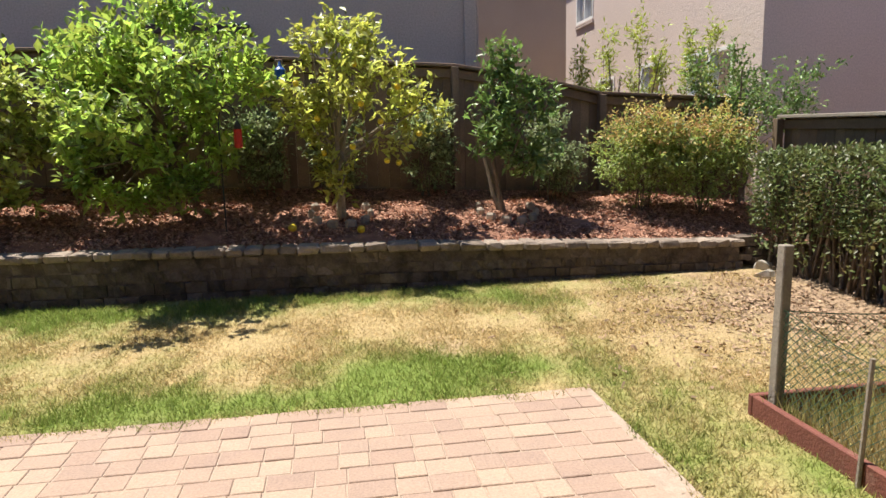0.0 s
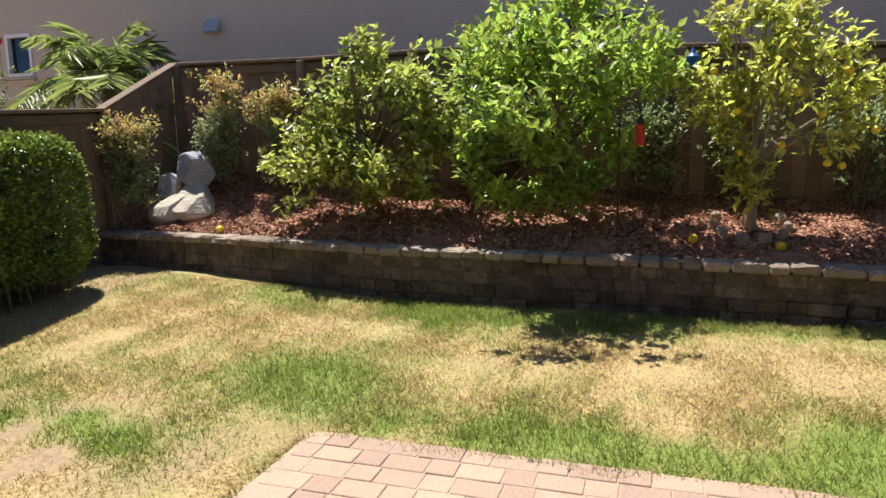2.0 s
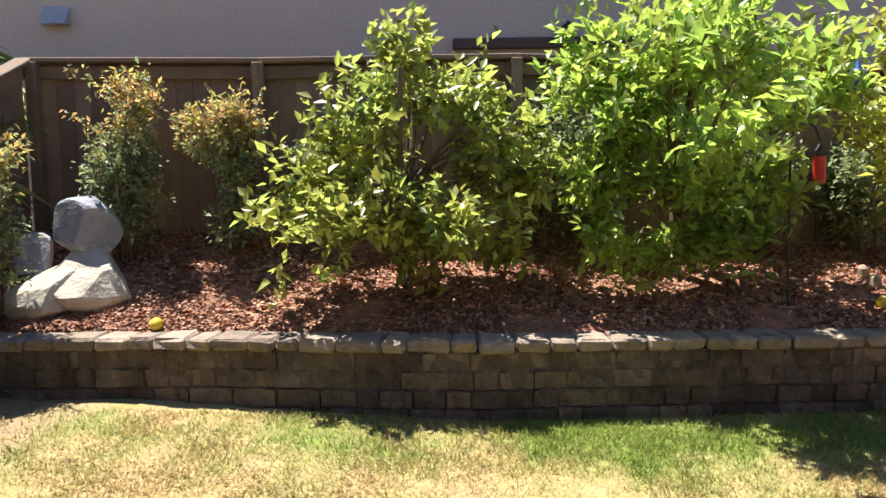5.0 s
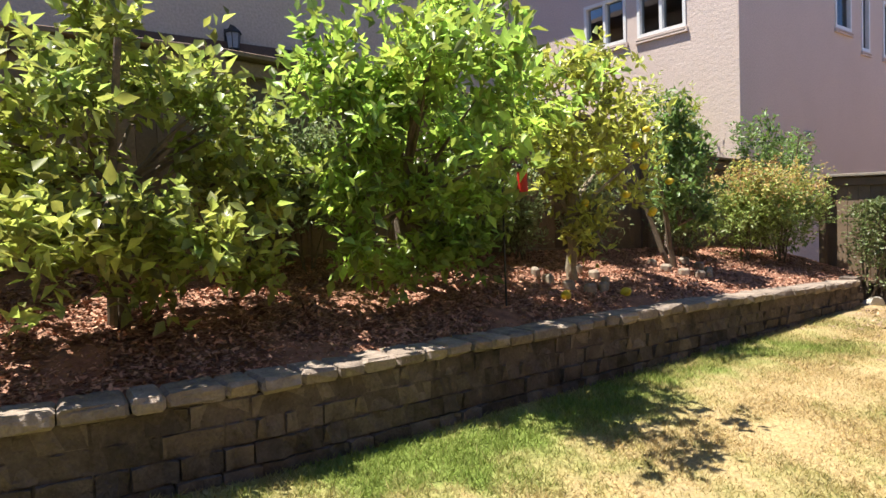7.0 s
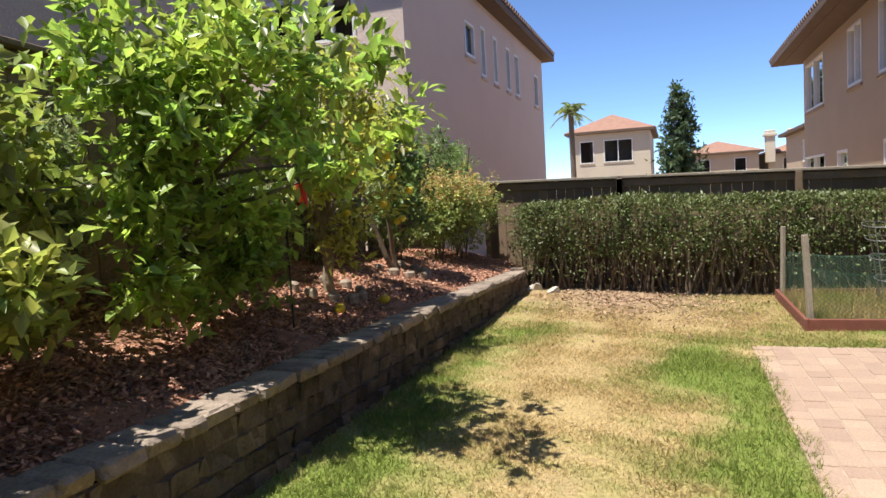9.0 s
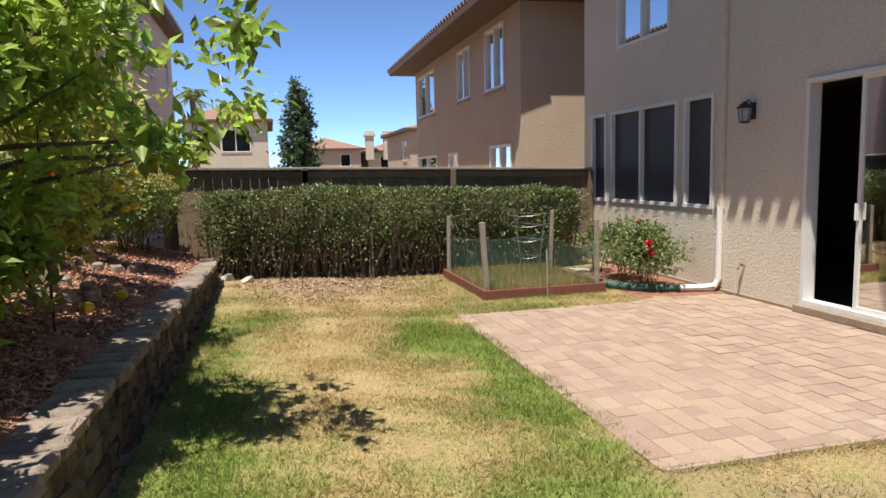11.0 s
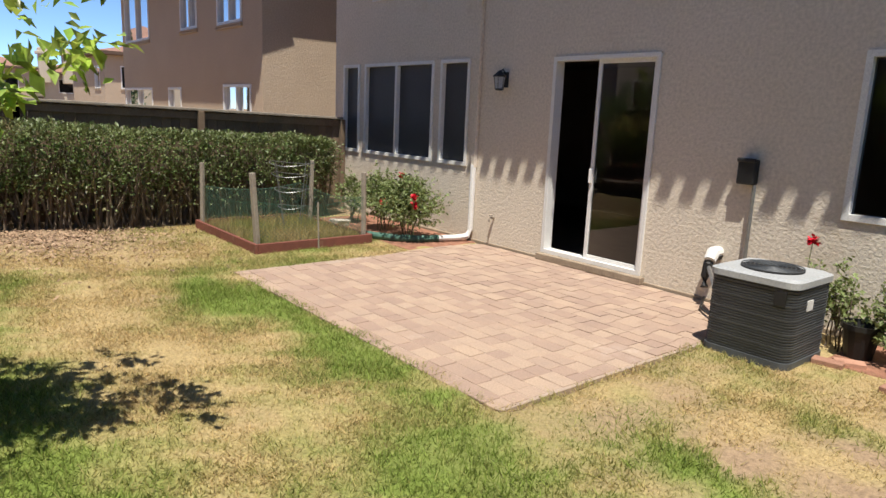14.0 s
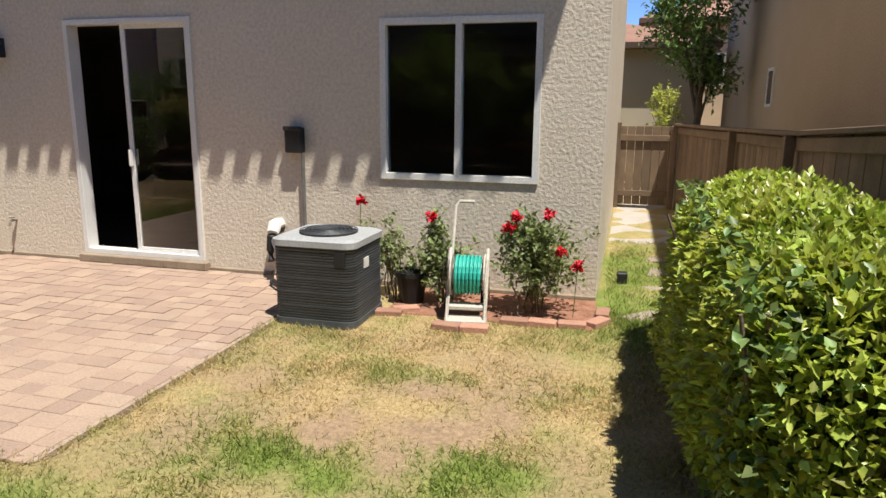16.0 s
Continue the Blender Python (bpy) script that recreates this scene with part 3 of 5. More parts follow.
def build_mulch():
    gx, gy = np.arange(-7.5, 5.01, 0.07), np.arange(6.55, 8.75, 0.06)
    x, y = np.meshgrid(gx, gy)
    y = y + wall_bend(x) * np.clip(1 - (y - 6.55) / 1.6, 0, 1)
    z = mulch_z(x, y) + 0.02 * noise_field(x, y, 7.0, 21)
    r, c = x.shape
    i = (np.arange(r - 1)[:, None] * c + np.arange(c - 1)[None, :]).reshape(-1, 1)
    ob = raw("mulch_bed", np.stack([x, y, z], -1).reshape(-1, 3), i + np.array([[0, 1, c + 1, c]]), M["mulch"])
    tagged(ob, "sloping planting bed of red-brown bark mulch", "mulch bed", kind="structure")
    rs = np.random.RandomState(22)
    n = 110000
    cx_ = rs.uniform(-7.4, 4.9, n)
    chips("bark_chips", "loose red-brown bark chips over the planting bed", cx_, 6.66 + wall_bend(cx_) + (1.64 - wall_bend(cx_)) * rs.uniform(0, 1, n), mulch_z, M["chip"], 23, 0.021)
    n = 5200
    px, py = rs.normal(3.7, 0.9, n), rs.normal(4.9, 0.75, n)
    k = (px < 4.7) & (py < 6.6)
    chips("wood_chips", "pale wood chips scattered over bare soil", px[k], py[k], ground_z, M["chip_pale"], 24, 0.026)


build_ground()
build_mulch()


# ---------------------------------------------------------------- our house
HX0, HX1, HTOP = -5.48, 5.30, 5.75


def house_place(u, d, z):
    return Vector((u, -d, z))


def build_house():
    holes = [(-1.50, 0.0, 0.09, 2.52), (-4.93, -3.46, 1.02, 2.45), (1.56, 2.22, 1.06, 2.56), (2.38, 4.30, 1.06, 2.56), (4.46, 5.0, 1.06, 2.56), (2.6, 4.1, 3.55, 4.9), (-5.0, -3.7, 3.6, 4.9)]
    bm = bmesh.new()
    wall_mesh(bm, [HX0, HX1], [-0.12, HTOP], holes, house_place, 0.18)
    tagged(finish(bm, "wall_house", M["stucco"]), "rough beige stucco wall of the house", "wall", kind="structure")
    bm = bmesh.new()
    box(bm, HX0, HX0 + 0.18, -9.0, -0.182, -0.12, HTOP)
    tagged(finish(bm, "wall_house_west", M["stucco"]), "beige stucco side wall of the house", "wall", kind="structure")
    bm = bmesh.new()
    box(bm, HX1 - 0.18, HX1, -9.0, -0.182, -0.12, HTOP)
    tagged(finish(bm, "wall_house_east", M["stucco"]), "beige stucco side wall of the house", "wall", kind="structure")
    bm = bmesh.new()
    box(bm, HX0 + 0.19, HX1 - 0.19, -4.3, -4.1, -0.1, HTOP)
    tagged(finish(bm, "wall_room_back", M["interior"]), "dim inner wall of the room", "wall", kind="structure")
    bm = bmesh.new()
    box(bm, HX0 + 0.19, HX1 - 0.19, -4.1, -0.19, 0.0, 0.08)
    tagged(finish(bm, "floor_room", M["room_floor"]), "dark floor of the room behind the sliding door", "floor", kind="structure")
    bm = bmesh.new()
    box(bm, HX0 + 0.19, HX1 - 0.19, -4.1, -0.19, 2.75, 2.9)
    tagged(finish(bm, "ceiling_room", M["interior"]), "plain ceiling of the room", "ceiling", kind="structure")
    bm = bmesh.new()
    box(bm, HX0 - 0.004, HX1, -0.1, 0.022, -0.12, 0.035, 0.008)
    tagged(finish(bm, "trim_footing", M["dirty_concrete"]), "concrete weep screed at the foot of the wall", "trim", kind="structure")
    window_unit("window_1", -4.93, -3.46, 1.02, 2.45, house_place, (-4.195,), 0.055)
    window_unit("window_2", 1.56, 2.22, 1.06, 2.56, house_place, (), 0.05, glazing="screen")
    window_unit("window_3", 2.38, 4.30, 1.06, 2.56, house_place, (3.36,), 0.05, glazing="screen")
    window_unit("window_4", 4.46, 5.0, 1.06, 2.56, house_place, (), 0.05, glazing="screen")
    window_unit("window_5", 2.6, 4.1, 3.55, 4.9, house_place, (3.35,), 0.05)
    window_unit("window_6", -5.0, -3.7, 3.6, 4.9, house_place, (-4.35,), 0.05)
    # sliding door
    d = thing("door_1", "white-framed sliding patio door, one half open, with dark glass", "door", kind="structure")
    bm = bmesh.new()
    frame_bars(bm, -1.50, 0.0, 0.09, 2.52, 0.05, -0.025, 0.12, house_place)
    part("door_frame", bm, M["white_frame"], d, "white door frame")
    bm = bmesh.new()
    frame_bars(bm, -1.45, -0.66, 0.14, 2.47, 0.045, 0.02, 0.05, house_place)
    leaf = part("sliding_panel", bm, M["white_frame"], d, "white sash of the closed half")
    bm = bmesh.new()
    bm.faces.new([bm.verts.new(house_place(*q)) for q in ((-1.405, 0.035, 0.185), (-0.705, 0.035, 0.185), (-0.705, 0.035, 2.425), (-1.405, 0.035, 2.425))])
    part("pane", bm, M["glass"], leaf, "dark reflecting glass").visible_shadow = False
    bm = bmesh.new()
    box(bm, -0.70, -0.675, -0.02, 0.03, 1.05, 1.22, 0.006)
    part("handle", bm, M["white_frame"], leaf, "white pull handle")
    bm = bmesh.new()
    box(bm, -1.56, 0.03, 0.0, 0.09, 0.0, 0.088, 0.01)
    part("sill", bm, M["dirty_concrete"], d, "worn dirty concrete sill")
    # roof with its barrel-tile eave
    r = thing("house_roof", "tiled roof eave of the house", "roof", kind="structure")
    bm = bmesh.new()
    e = 1.09
    vs = [bm.verts.new(p) for p in ((HX0 - 0.54, e, 5.55), (HX1 + 0.5, e, 5.55), (HX1 + 0.5, -4.5, 7.2), (HX0 - 0.54, -4.5, 7.2), (HX0 - 0.54, e, 5.68), (HX1 + 0.5, e, 5.68), (HX1 + 0.5, -4.5, 7.34), (HX0 - 0.54, -4.5, 7.34), )]
    for f in ((0, 3, 2, 1), (4, 5, 6, 7), (0, 1, 5, 4), (1, 2, 6, 5), (2, 3, 7, 6), (3, 0, 4, 7)):
        bm.faces.new([vs[k] for k in f])
    part("roof_deck", bm, M["eave"], r)
    bm = bmesh.new()
    vs = [bm.verts.new(p) for p in ((HX0 - 0.54, -4.5, 7.2), (HX1 + 0.5, -4.5, 7.2), (HX1 + 0.5, -9.6, 5.5), (HX0 - 0.54, -9.6, 5.5))]
    bm.faces.new(vs)
    part("roof_back", bm, M["roof_brown"], r)
    k = 0
    x = HX0 - 0.40
    while x < HX1 + 0.45:
        bm = bmesh.new()
        tube(bm, [(x, e + 0.085, 5.645), (x, -1.0, 6.28)], [0.085, 0.085], 8)
        part("roof_tile", bm, M["roof_tile"], r)
        x += 0.285


build_house()


# ---------------------------------------------------------------- neighbouring houses
def shell_house(name, label, x0, x1, y0, y1, z0, top, mat, south=(), west=(), north=(), roof="roof_brown", over=0.42, rise=1.9, frame_w=0.06, ridge="x"):
    """A rendered house: four walls with window openings, eaves, a hipped tile roof."""
    h = thing(name, label, "house")
    sides = (("s", lambda u, d, z: Vector((u, y0 + d, z)), x0, x1, south), ("n", lambda u, d, z: Vector((u, y1 - d, z)), x0, x1, north),
             ("w", lambda u, d, z: Vector((x0 + d, u, z)), y0, y1, west), ("e", lambda u, d, z: Vector((x1 - d, u, z)), y0, y1, ()))
    for key, place, a, b, wins in sides:
        if key in "we":
            a, b = a + 0.2, b - 0.2
        bm = bmesh.new()
        wall_mesh(bm, [a, b], [z0, top], [w[:4] for w in wins], place, 0.2)
        part("wall", bm, M[mat], h)
        for w in wins:
            window_unit("window", *w[:4], place, w[4] if len(w) > 4 else (), frame_w, h, depth=0.12)
            bm = bmesh.new()
            frame_bars(bm, w[0] - 0.04, w[1] + 0.04, w[2] - 0.10, w[2] - 0.02, 0.03, -0.05, 0.02, place)
            part("window_sill", bm, M[mat], h)
    bm = bmesh.new()
    box(bm, x0 + 1.2, x1 - 1.2, y0 + 1.2, y1 - 1.2, z0, top - 0.1)
    part("inner_walls", bm, M["interior"], h)
    bm = bmesh.new()
    box(bm, x0 - over, x1 + over, y0 - over, y1 + over, top - 0.02, top + 0.16, 0.02)
    part("eave_board", bm, M["eave"], h, "dark brown eave")
    a, b, c, d = x0 - over, x1 + over, y0 - over, y1 + over
    half = min(b - a, d - c) / 2
    bm = bmesh.new()
    z = top + 0.165
    q = [bm.verts.new(p) for p in ((a, c, z), (b, c, z), (b, d, z), (a, d, z))]
    if b - a >= d - c:
        t = [bm.verts.new(p) for p in ((a + half, (c + d) / 2, z + rise), (b - half, (c + d) / 2, z + rise))]
        fs = ((q[0], q[1], t[1], t[0]), (q[1], q[2], t[1]), (q[2], q[3], t[0], t[1]), (q[3], q[0], t[0]))
    else:
        t = [bm.verts.new(p) for p in (((a + b) / 2, c + half, z + rise), ((a + b) / 2, d - half, z + rise))]
        fs = ((q[0], q[1], t[0]), (q[1], q[2], t[1], t[0]), (q[2], q[3], t[1]), (q[3], q[0], t[0], t[1]))
    for f in fs:
        bm.faces.new(f)
    part("roof", bm, M[roof], h, "clay tile roof")
    return h


def eave_tiles(h, x0, x1, y, z, up, n_step=0.28, axis="x"):
    v = x0
    while v < x1:
        bm = bmesh.new()
        if axis == "x":
            tube(bm, [(v, y, z), (v, y + up, z + abs(up) * 0.35)], 0.10, 6)
        else:
            tube(bm, [(y, v, z), (y + up, v, z + abs(up) * 0.35)], 0.10, 6)
        part("roof_tile", bm, M["roof_brown"], h)
        v += n_step


def build_neighbours():
    h1 = shell_house("neighbour_house", "brown stucco house close behind the back fence, its wall in shade", -13.7, 1.85, 10.0, 19.0, -0.1, 6.2, "stucco_brown", south=[(-12.55, -11.95, 3.0, 3.75)])
    bm = bmesh.new()
    box(bm, 1.62, 1.80, 9.955, 9.998, 0.6, 6.1, 0.01)
    part("downpipe", bm, M["stucco_brown"], h1, "brown downpipe")
    bm = bmesh.new()
    box(bm, -3.75, -1.5, 9.93, 9.998, 3.18, 3.30, 0.01)
    part("ledge", bm, M["eave"], h1, "dark wooden ledge")
    bm = bmesh.new()
    vs = [bm.verts.new(p) for p in ((-8.25, 9.998, 3.5), (-7.97, 9.998, 3.5), (-7.97, 9.998, 3.72), (-8.25, 9.998, 3.72), (-8.25, 9.86, 3.5), (-7.97, 9.86, 3.5))]
    for f in ((0, 1, 2, 3), (4, 3, 2, 5), (0, 3, 4), (1, 5, 2), (0, 4, 5, 1)):
        bm.faces.new([vs[k] for k in f])
    part("vent_hood", bm, M["ac_lid"], h1, "grey vent hood")
    lantern("wall_lantern", -2.46, 10.0, 3.22, -1, "black lantern on the brown stucco wall")

    h2 = shell_house("neighbour_house", "two-storey pinkish stucco house with a tiled roof and sunlit side", 5.75, 19.6, 8.8, 17.2, -0.3, 6.45, "stucco_pink",
                     south=[(10.95, 11.4, 4.6, 5.85), (12.2, 12.65, 4.6, 5.85), (13.7, 14.2, 4.6, 5.85), (14.9, 15.45, 4.6, 5.85), (17.9, 18.6, 4.6, 5.7), (9.6, 10.4, 4.9, 5.7)],
                     west=[(9.5, 10.85, 2.15, 2.95, (10.17,)), (11.85, 12.7, 2.35, 2.98), (14.0, 14.9, 2.4, 2.9), (9.75, 10.75, 4.6, 5.45, (10.25,)), (11.0, 12.0, 4.6, 5.5, (11.5,)), (15.3, 16.4, 4.35, 5.3, (15.85,))])
    eave_tiles(h2, 5.4, 20.0, 8.38, 6.68, 0.9)
    bm = bmesh.new()
    box(bm, 8.2, 8.45, 8.70, 8.797, 2.55, 2.75, 0.01)
    part("vent_hood", bm, M["stucco_pink"], h2, "small vent hood")
    h3 = shell_house("neighbour_house", "tan stucco house seen between two others", -2.0, 7.5, 21.0, 29.0, -0.1, 6.3, "stucco_tan", south=[(3.1, 3.85, 4.0, 5.4)])
    eave_tiles(h3, -2.5, 8.0, 20.4, 6.53, 0.9)

    nb = shell_house("neighbour_house", "two-storey brown stucco house with shaded windows", 8.0, 18.9, -9.0, 0.2, -0.6, 5.3, "stucco_tan",
                     north=[(15.9, 18.5, 3.6, 5.05, (17.2,)), (11.85, 13.1, 3.65, 5.05, (12.4,)), (9.05, 10.5, 3.6, 5.1, (9.75,)), (15.8, 18.8, 1.0, 2.2, (17.3,)), (8.6, 10.2, 1.1, 2.25, (9.4,)), (13.2, 14.3, 1.2, 2.2)], over=0.6)
    eave_tiles(nb, 7.3, 20.0, 1.05, 5.5, -0.9)
    # extra eave depth, added to carry the shadow further down the north wall
    bm = bmesh.new()
    box(bm, 7.4, 19.5, 0.8, 1.08, 5.28, 5.46, 0.02)
    part("fascia", bm, M["eave"], nb, "dark brown strip added to deepen the eave shadow")
    h4 = shell_house("neighbour_house", "plain beige stucco house beside the side gate", -16.2, -8.3, -15.95, 0.5, -0.1, 6.0, "stucco_tan")
    bm = bmesh.new()
    frame_bars(bm, -9.1, -8.5, 1.75, 2.5, 0.06, -0.03, 0.02, lambda u, d, z: Vector((-8.3 - d, u, z)))
    part("window_frame", bm, M["white_frame"], h4, "white window frame")
    bm = bmesh.new()
    box(bm, -8.298, -8.285, -9.04, -8.56, 1.81, 2.44)
    part("window_shutter", bm, M["eave"], h4, "brown louvre in the small window")
    # far houses to the east
    shell_house("far_house", "cream two-storey house with a pale tile roof", 44.0, 54.0, 5.7, 11.2, -1.5, 5.5, "stucco_cream", west=[(6.9, 8.9, 3.4, 5.0, (7.9,)), (9.6, 10.6, 3.4, 5.0)], roof="roof_tile", rise=1.4)
    shell_house("far_house", "distant tan house with a red tile roof", 60.0, 70.0, -3.0, 3.4, -1.5, 4.0, "stucco_tan", west=[(-2.0, -1.0, 2.4, 3.6), (1.0, 2.0, 2.4, 3.6)], roof="roof_tile", rise=1.2)
    shell_house("far_house", "distant cream house with a red tile roof and chimneys", 62.0, 72.0, -9.5, -4.0, -1.5, 3.8, "stucco_cream", west=[(-6.4, -5.2, 2.2, 3.4)], roof="roof_tile", rise=1.0)
    shell_house("far_house", "tan house with a red tile roof beyond the fence", 34.0, 42.0, -9.5, -2.6, -1.5, 4.15, "stucco_tan", west=[(-4.5, -3.4, 2.4, 3.6)], north=[(35.0, 36.2, 2.4, 3.6)], roof="roof_tile", rise=0.9)
    for cy in (-4.1, -5.9):
        bm = bmesh.new()
        box(bm, 61.0, 61.8, cy - 0.4, cy + 0.4, 3.0, 5.9, 0.05)
        box(bm, 60.85, 61.95, cy - 0.55, cy + 0.55, 5.35, 5.6, 0.03)
        tagged(finish(bm, "chimney", M["stucco_cream"]), "cream stucco chimney above a distant roof", "chimney", "far chimneys")
    shell_house("far_house", "tan house with a red tile roof beyond the side gate", -14.0, -6.2, -34.0, -22.0, -0.1, 4.9, "stucco_tan", north=[(-9.0, -8.0, 2.6, 3.8)], roof="roof_tile", rise=1.8)
    shell_house("far_house", "tan garage with a low tile roof beyond the side gate", -7.6, 2.0, -26.0, -15.0, -0.1, 3.4, "stucco_cream", roof="roof_tile", rise=1.6)


def lantern(name, x, y, z, face, label):
    """A small coach lantern on a wall; face is the way it looks along y."""
    ob = thing(name, label, "wall lamp", x, y, z)
    bm = bmesh.new()
    box(bm, -0.05, 0.05, min(0, face * 0.015), max(0, face * 0.015), 0.02, 0.22, 0.004)
    tube(bm, [(0, face * 0.01, 0.19), (0, face * 0.07, 0.25), (0, face * 0.12, 0.22)], 0.009, 6)
    part("bracket", bm, M["dark_metal"], ob)
    bm = bmesh.new()
    lathe(bm, [(0.055, 0.0), (0.075, 0.15)], 6, (0, face * 0.12, 0))
    part("glass", bm, M["curtain"], ob, "frosted lantern glass")
    bm = bmesh.new()
    lathe(bm, [(0.095, 0.15), (0.09, 0.165), (0.04, 0.21), (0.012, 0.235)], 6, (0, face * 0.12, 0))
    low = bmesh.new()
    lathe(low, [(0.03, -0.025), (0.06, -0.012), (0.06, 0.0)], 6, (0, face * 0.12, 0))
    part("base", low, M["dark_metal"], ob)
    for k in range(6):
        a = 2 * math.pi * k / 6
        bar = bmesh.new()
        tube(bar, [(0.057 * math.cos(a), face * 0.12 + 0.057 * math.sin(a), 0), (0.077 * math.cos(a), face * 0.12 + 0.077 * math.sin(a), 0.15)], 0.005, 4)
        part("cage_bar", bar, M["dark_metal"], ob)
    part("cap", bm, M["dark_metal"], ob)
    return ob


build_neighbours()
lantern("wall_lantern", 0.84, 0.0, 2.14, 1, "small dark lantern on the beige stucco wall")


# ---------------------------------------------------------------- hedges
def hedge(name, label, x0, x1, y0, y1, z0, ztop, leaves, size, mat, seed, low=0.0, stems=40, rough=0.05, rnd=0.25, taper=0.0, stem_mat="bark", stem_r=0.02):
    """A clipped hedge: stems in two rows and a shell of leaves over a rounded box. ztop(y) is its top, low its bare foot."""
    rs = np.random.RandomState(seed)
    ob = thing(name, label, "hedge", (x0 + x1) / 2, (y0 + y1) / 2, z0)
    cx, cy = (x0 + x1) / 2, (y0 + y1) / 2
    for k in range(stems):
        bm = bmesh.new()
        px, py = rs.uniform(x0 + 0.22, x1 - 0.22) - cx, rs.uniform(y0 + 0.15, y1 - 0.15) - cy
        h = ztop(py + cy) - z0 - 0.25
        dx, dy = rs.normal(0, 0.12, 2) * (1, 1.9)
        tube(bm, [(px, py, -0.05), (px + dx * 0.4, py + dy * 0.4, h * 0.4), (px + dx, py + dy, h)], [stem_r, stem_r * 0.75, stem_r * 0.35], 5)
        part("stem", bm, M[stem_mat], ob)
    # points over the box, mostly near its surface
    n = leaves
    u = rs.uniform(-1, 1, (n, 3))
    face = rs.choice(3, n, p=(0.48, 0.12, 0.40))
    s = np.sign(rs.uniform(-1, 1, n))
    s[(face == 2)] = 1
    depth = 1 - np.abs(rs.normal(0, 0.16, n))
    u[np.arange(n), face] = s * depth
    # round the edges
    q = np.abs(u)
    over = np.clip(q - (1 - rnd), 0, 1) / rnd
    rr = np.sqrt((over ** 2).sum(1, keepdims=True))
    u = np.where(rr > 1, np.sign(u) * ((1 - rnd) + over / np.maximum(rr, 1e-6) * rnd).clip(0, 1) * (q > 1 - rnd) + u * (q <= 1 - rnd), u)
    y = cy + u[:, 1] * (y1 - y0) / 2
    zt = ztop(y)
    zb = z0 + low
    x = cx + u[:, 0] * (x1 - x0) / 2 * (1 - taper * ((u[:, 2] + 1) / 2) ** 1.6)
    z = zb + (u[:, 2] + 1) / 2 * (zt - zb)
    wob = rough * noise_field(y * 1.0 + x, z, 5.0, seed + 1)
    pts = np.stack([x - cx + wob * np.sign(u[:, 0]) * (face == 0), y - cy, z - z0 + 0.7 * wob * (face == 2)], 1) + rs.normal(0, 0.02, (n, 3))
    if low > 0.3:
        ragged = z < zb + 0.22 * rs.uniform(0, 1, n)
        pts[ragged, 2] -= rs.uniform(0, 0.35, ragged.sum())
    out = np.zeros((n, 3))
    out[np.arange(n), face] = s
    dirs = unit(out + rs.normal(0, 0.6, (n, 3)) + np.array([0, 0, 0.35]))
    leaf_mesh("foliage", pts, dirs, size, M[mat], ob, rs, 0.55)
    # leaves filling the inside, all in the dark_leaf green
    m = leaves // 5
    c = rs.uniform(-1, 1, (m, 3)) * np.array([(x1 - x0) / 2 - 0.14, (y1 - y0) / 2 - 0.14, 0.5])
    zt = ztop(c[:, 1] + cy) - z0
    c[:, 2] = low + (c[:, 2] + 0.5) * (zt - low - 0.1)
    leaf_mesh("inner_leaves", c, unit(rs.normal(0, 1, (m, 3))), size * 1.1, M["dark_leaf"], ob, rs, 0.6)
    return ob


hedge("hedge", "clipped hedge with bare twiggy feet along the side fence", 4.12, 4.85, 0.45, 6.72, -0.03, lambda y: 1.30 + 0.02 * y, 26000, 0.055, "hedge_leaf", 31, low=0.58, stems=290, rough=0.07, rnd=0.4, stem_r=0.02)
hedge("hedge", "dense bright green hedge with a rounded sunlit top", -7.06, -5.90, 0.7, 4.05, 0.0, lambda y: 1.30 + 0.0 * y, 62000, 0.056, "bright_hedge", 32, low=0.12, stems=40, rough=0.05, rnd=0.8, taper=0.42)
hedge("hedge", "taller clipped green hedge, shade of its side put into leaf colour", -7.42, -6.55, 4.25, 5.85, 0.1, lambda y: 1.80 + 0.0 * y, 30000, 0.05, "shade_toned_hedge", 33, low=0.22, stems=25, rough=0.05, rnd=0.7)


# ---------------------------------------------------------------- trees and shrubs of the bed
def mz(x, y):
    return float(mulch_z(np.array([x]), np.array([y]))[0])


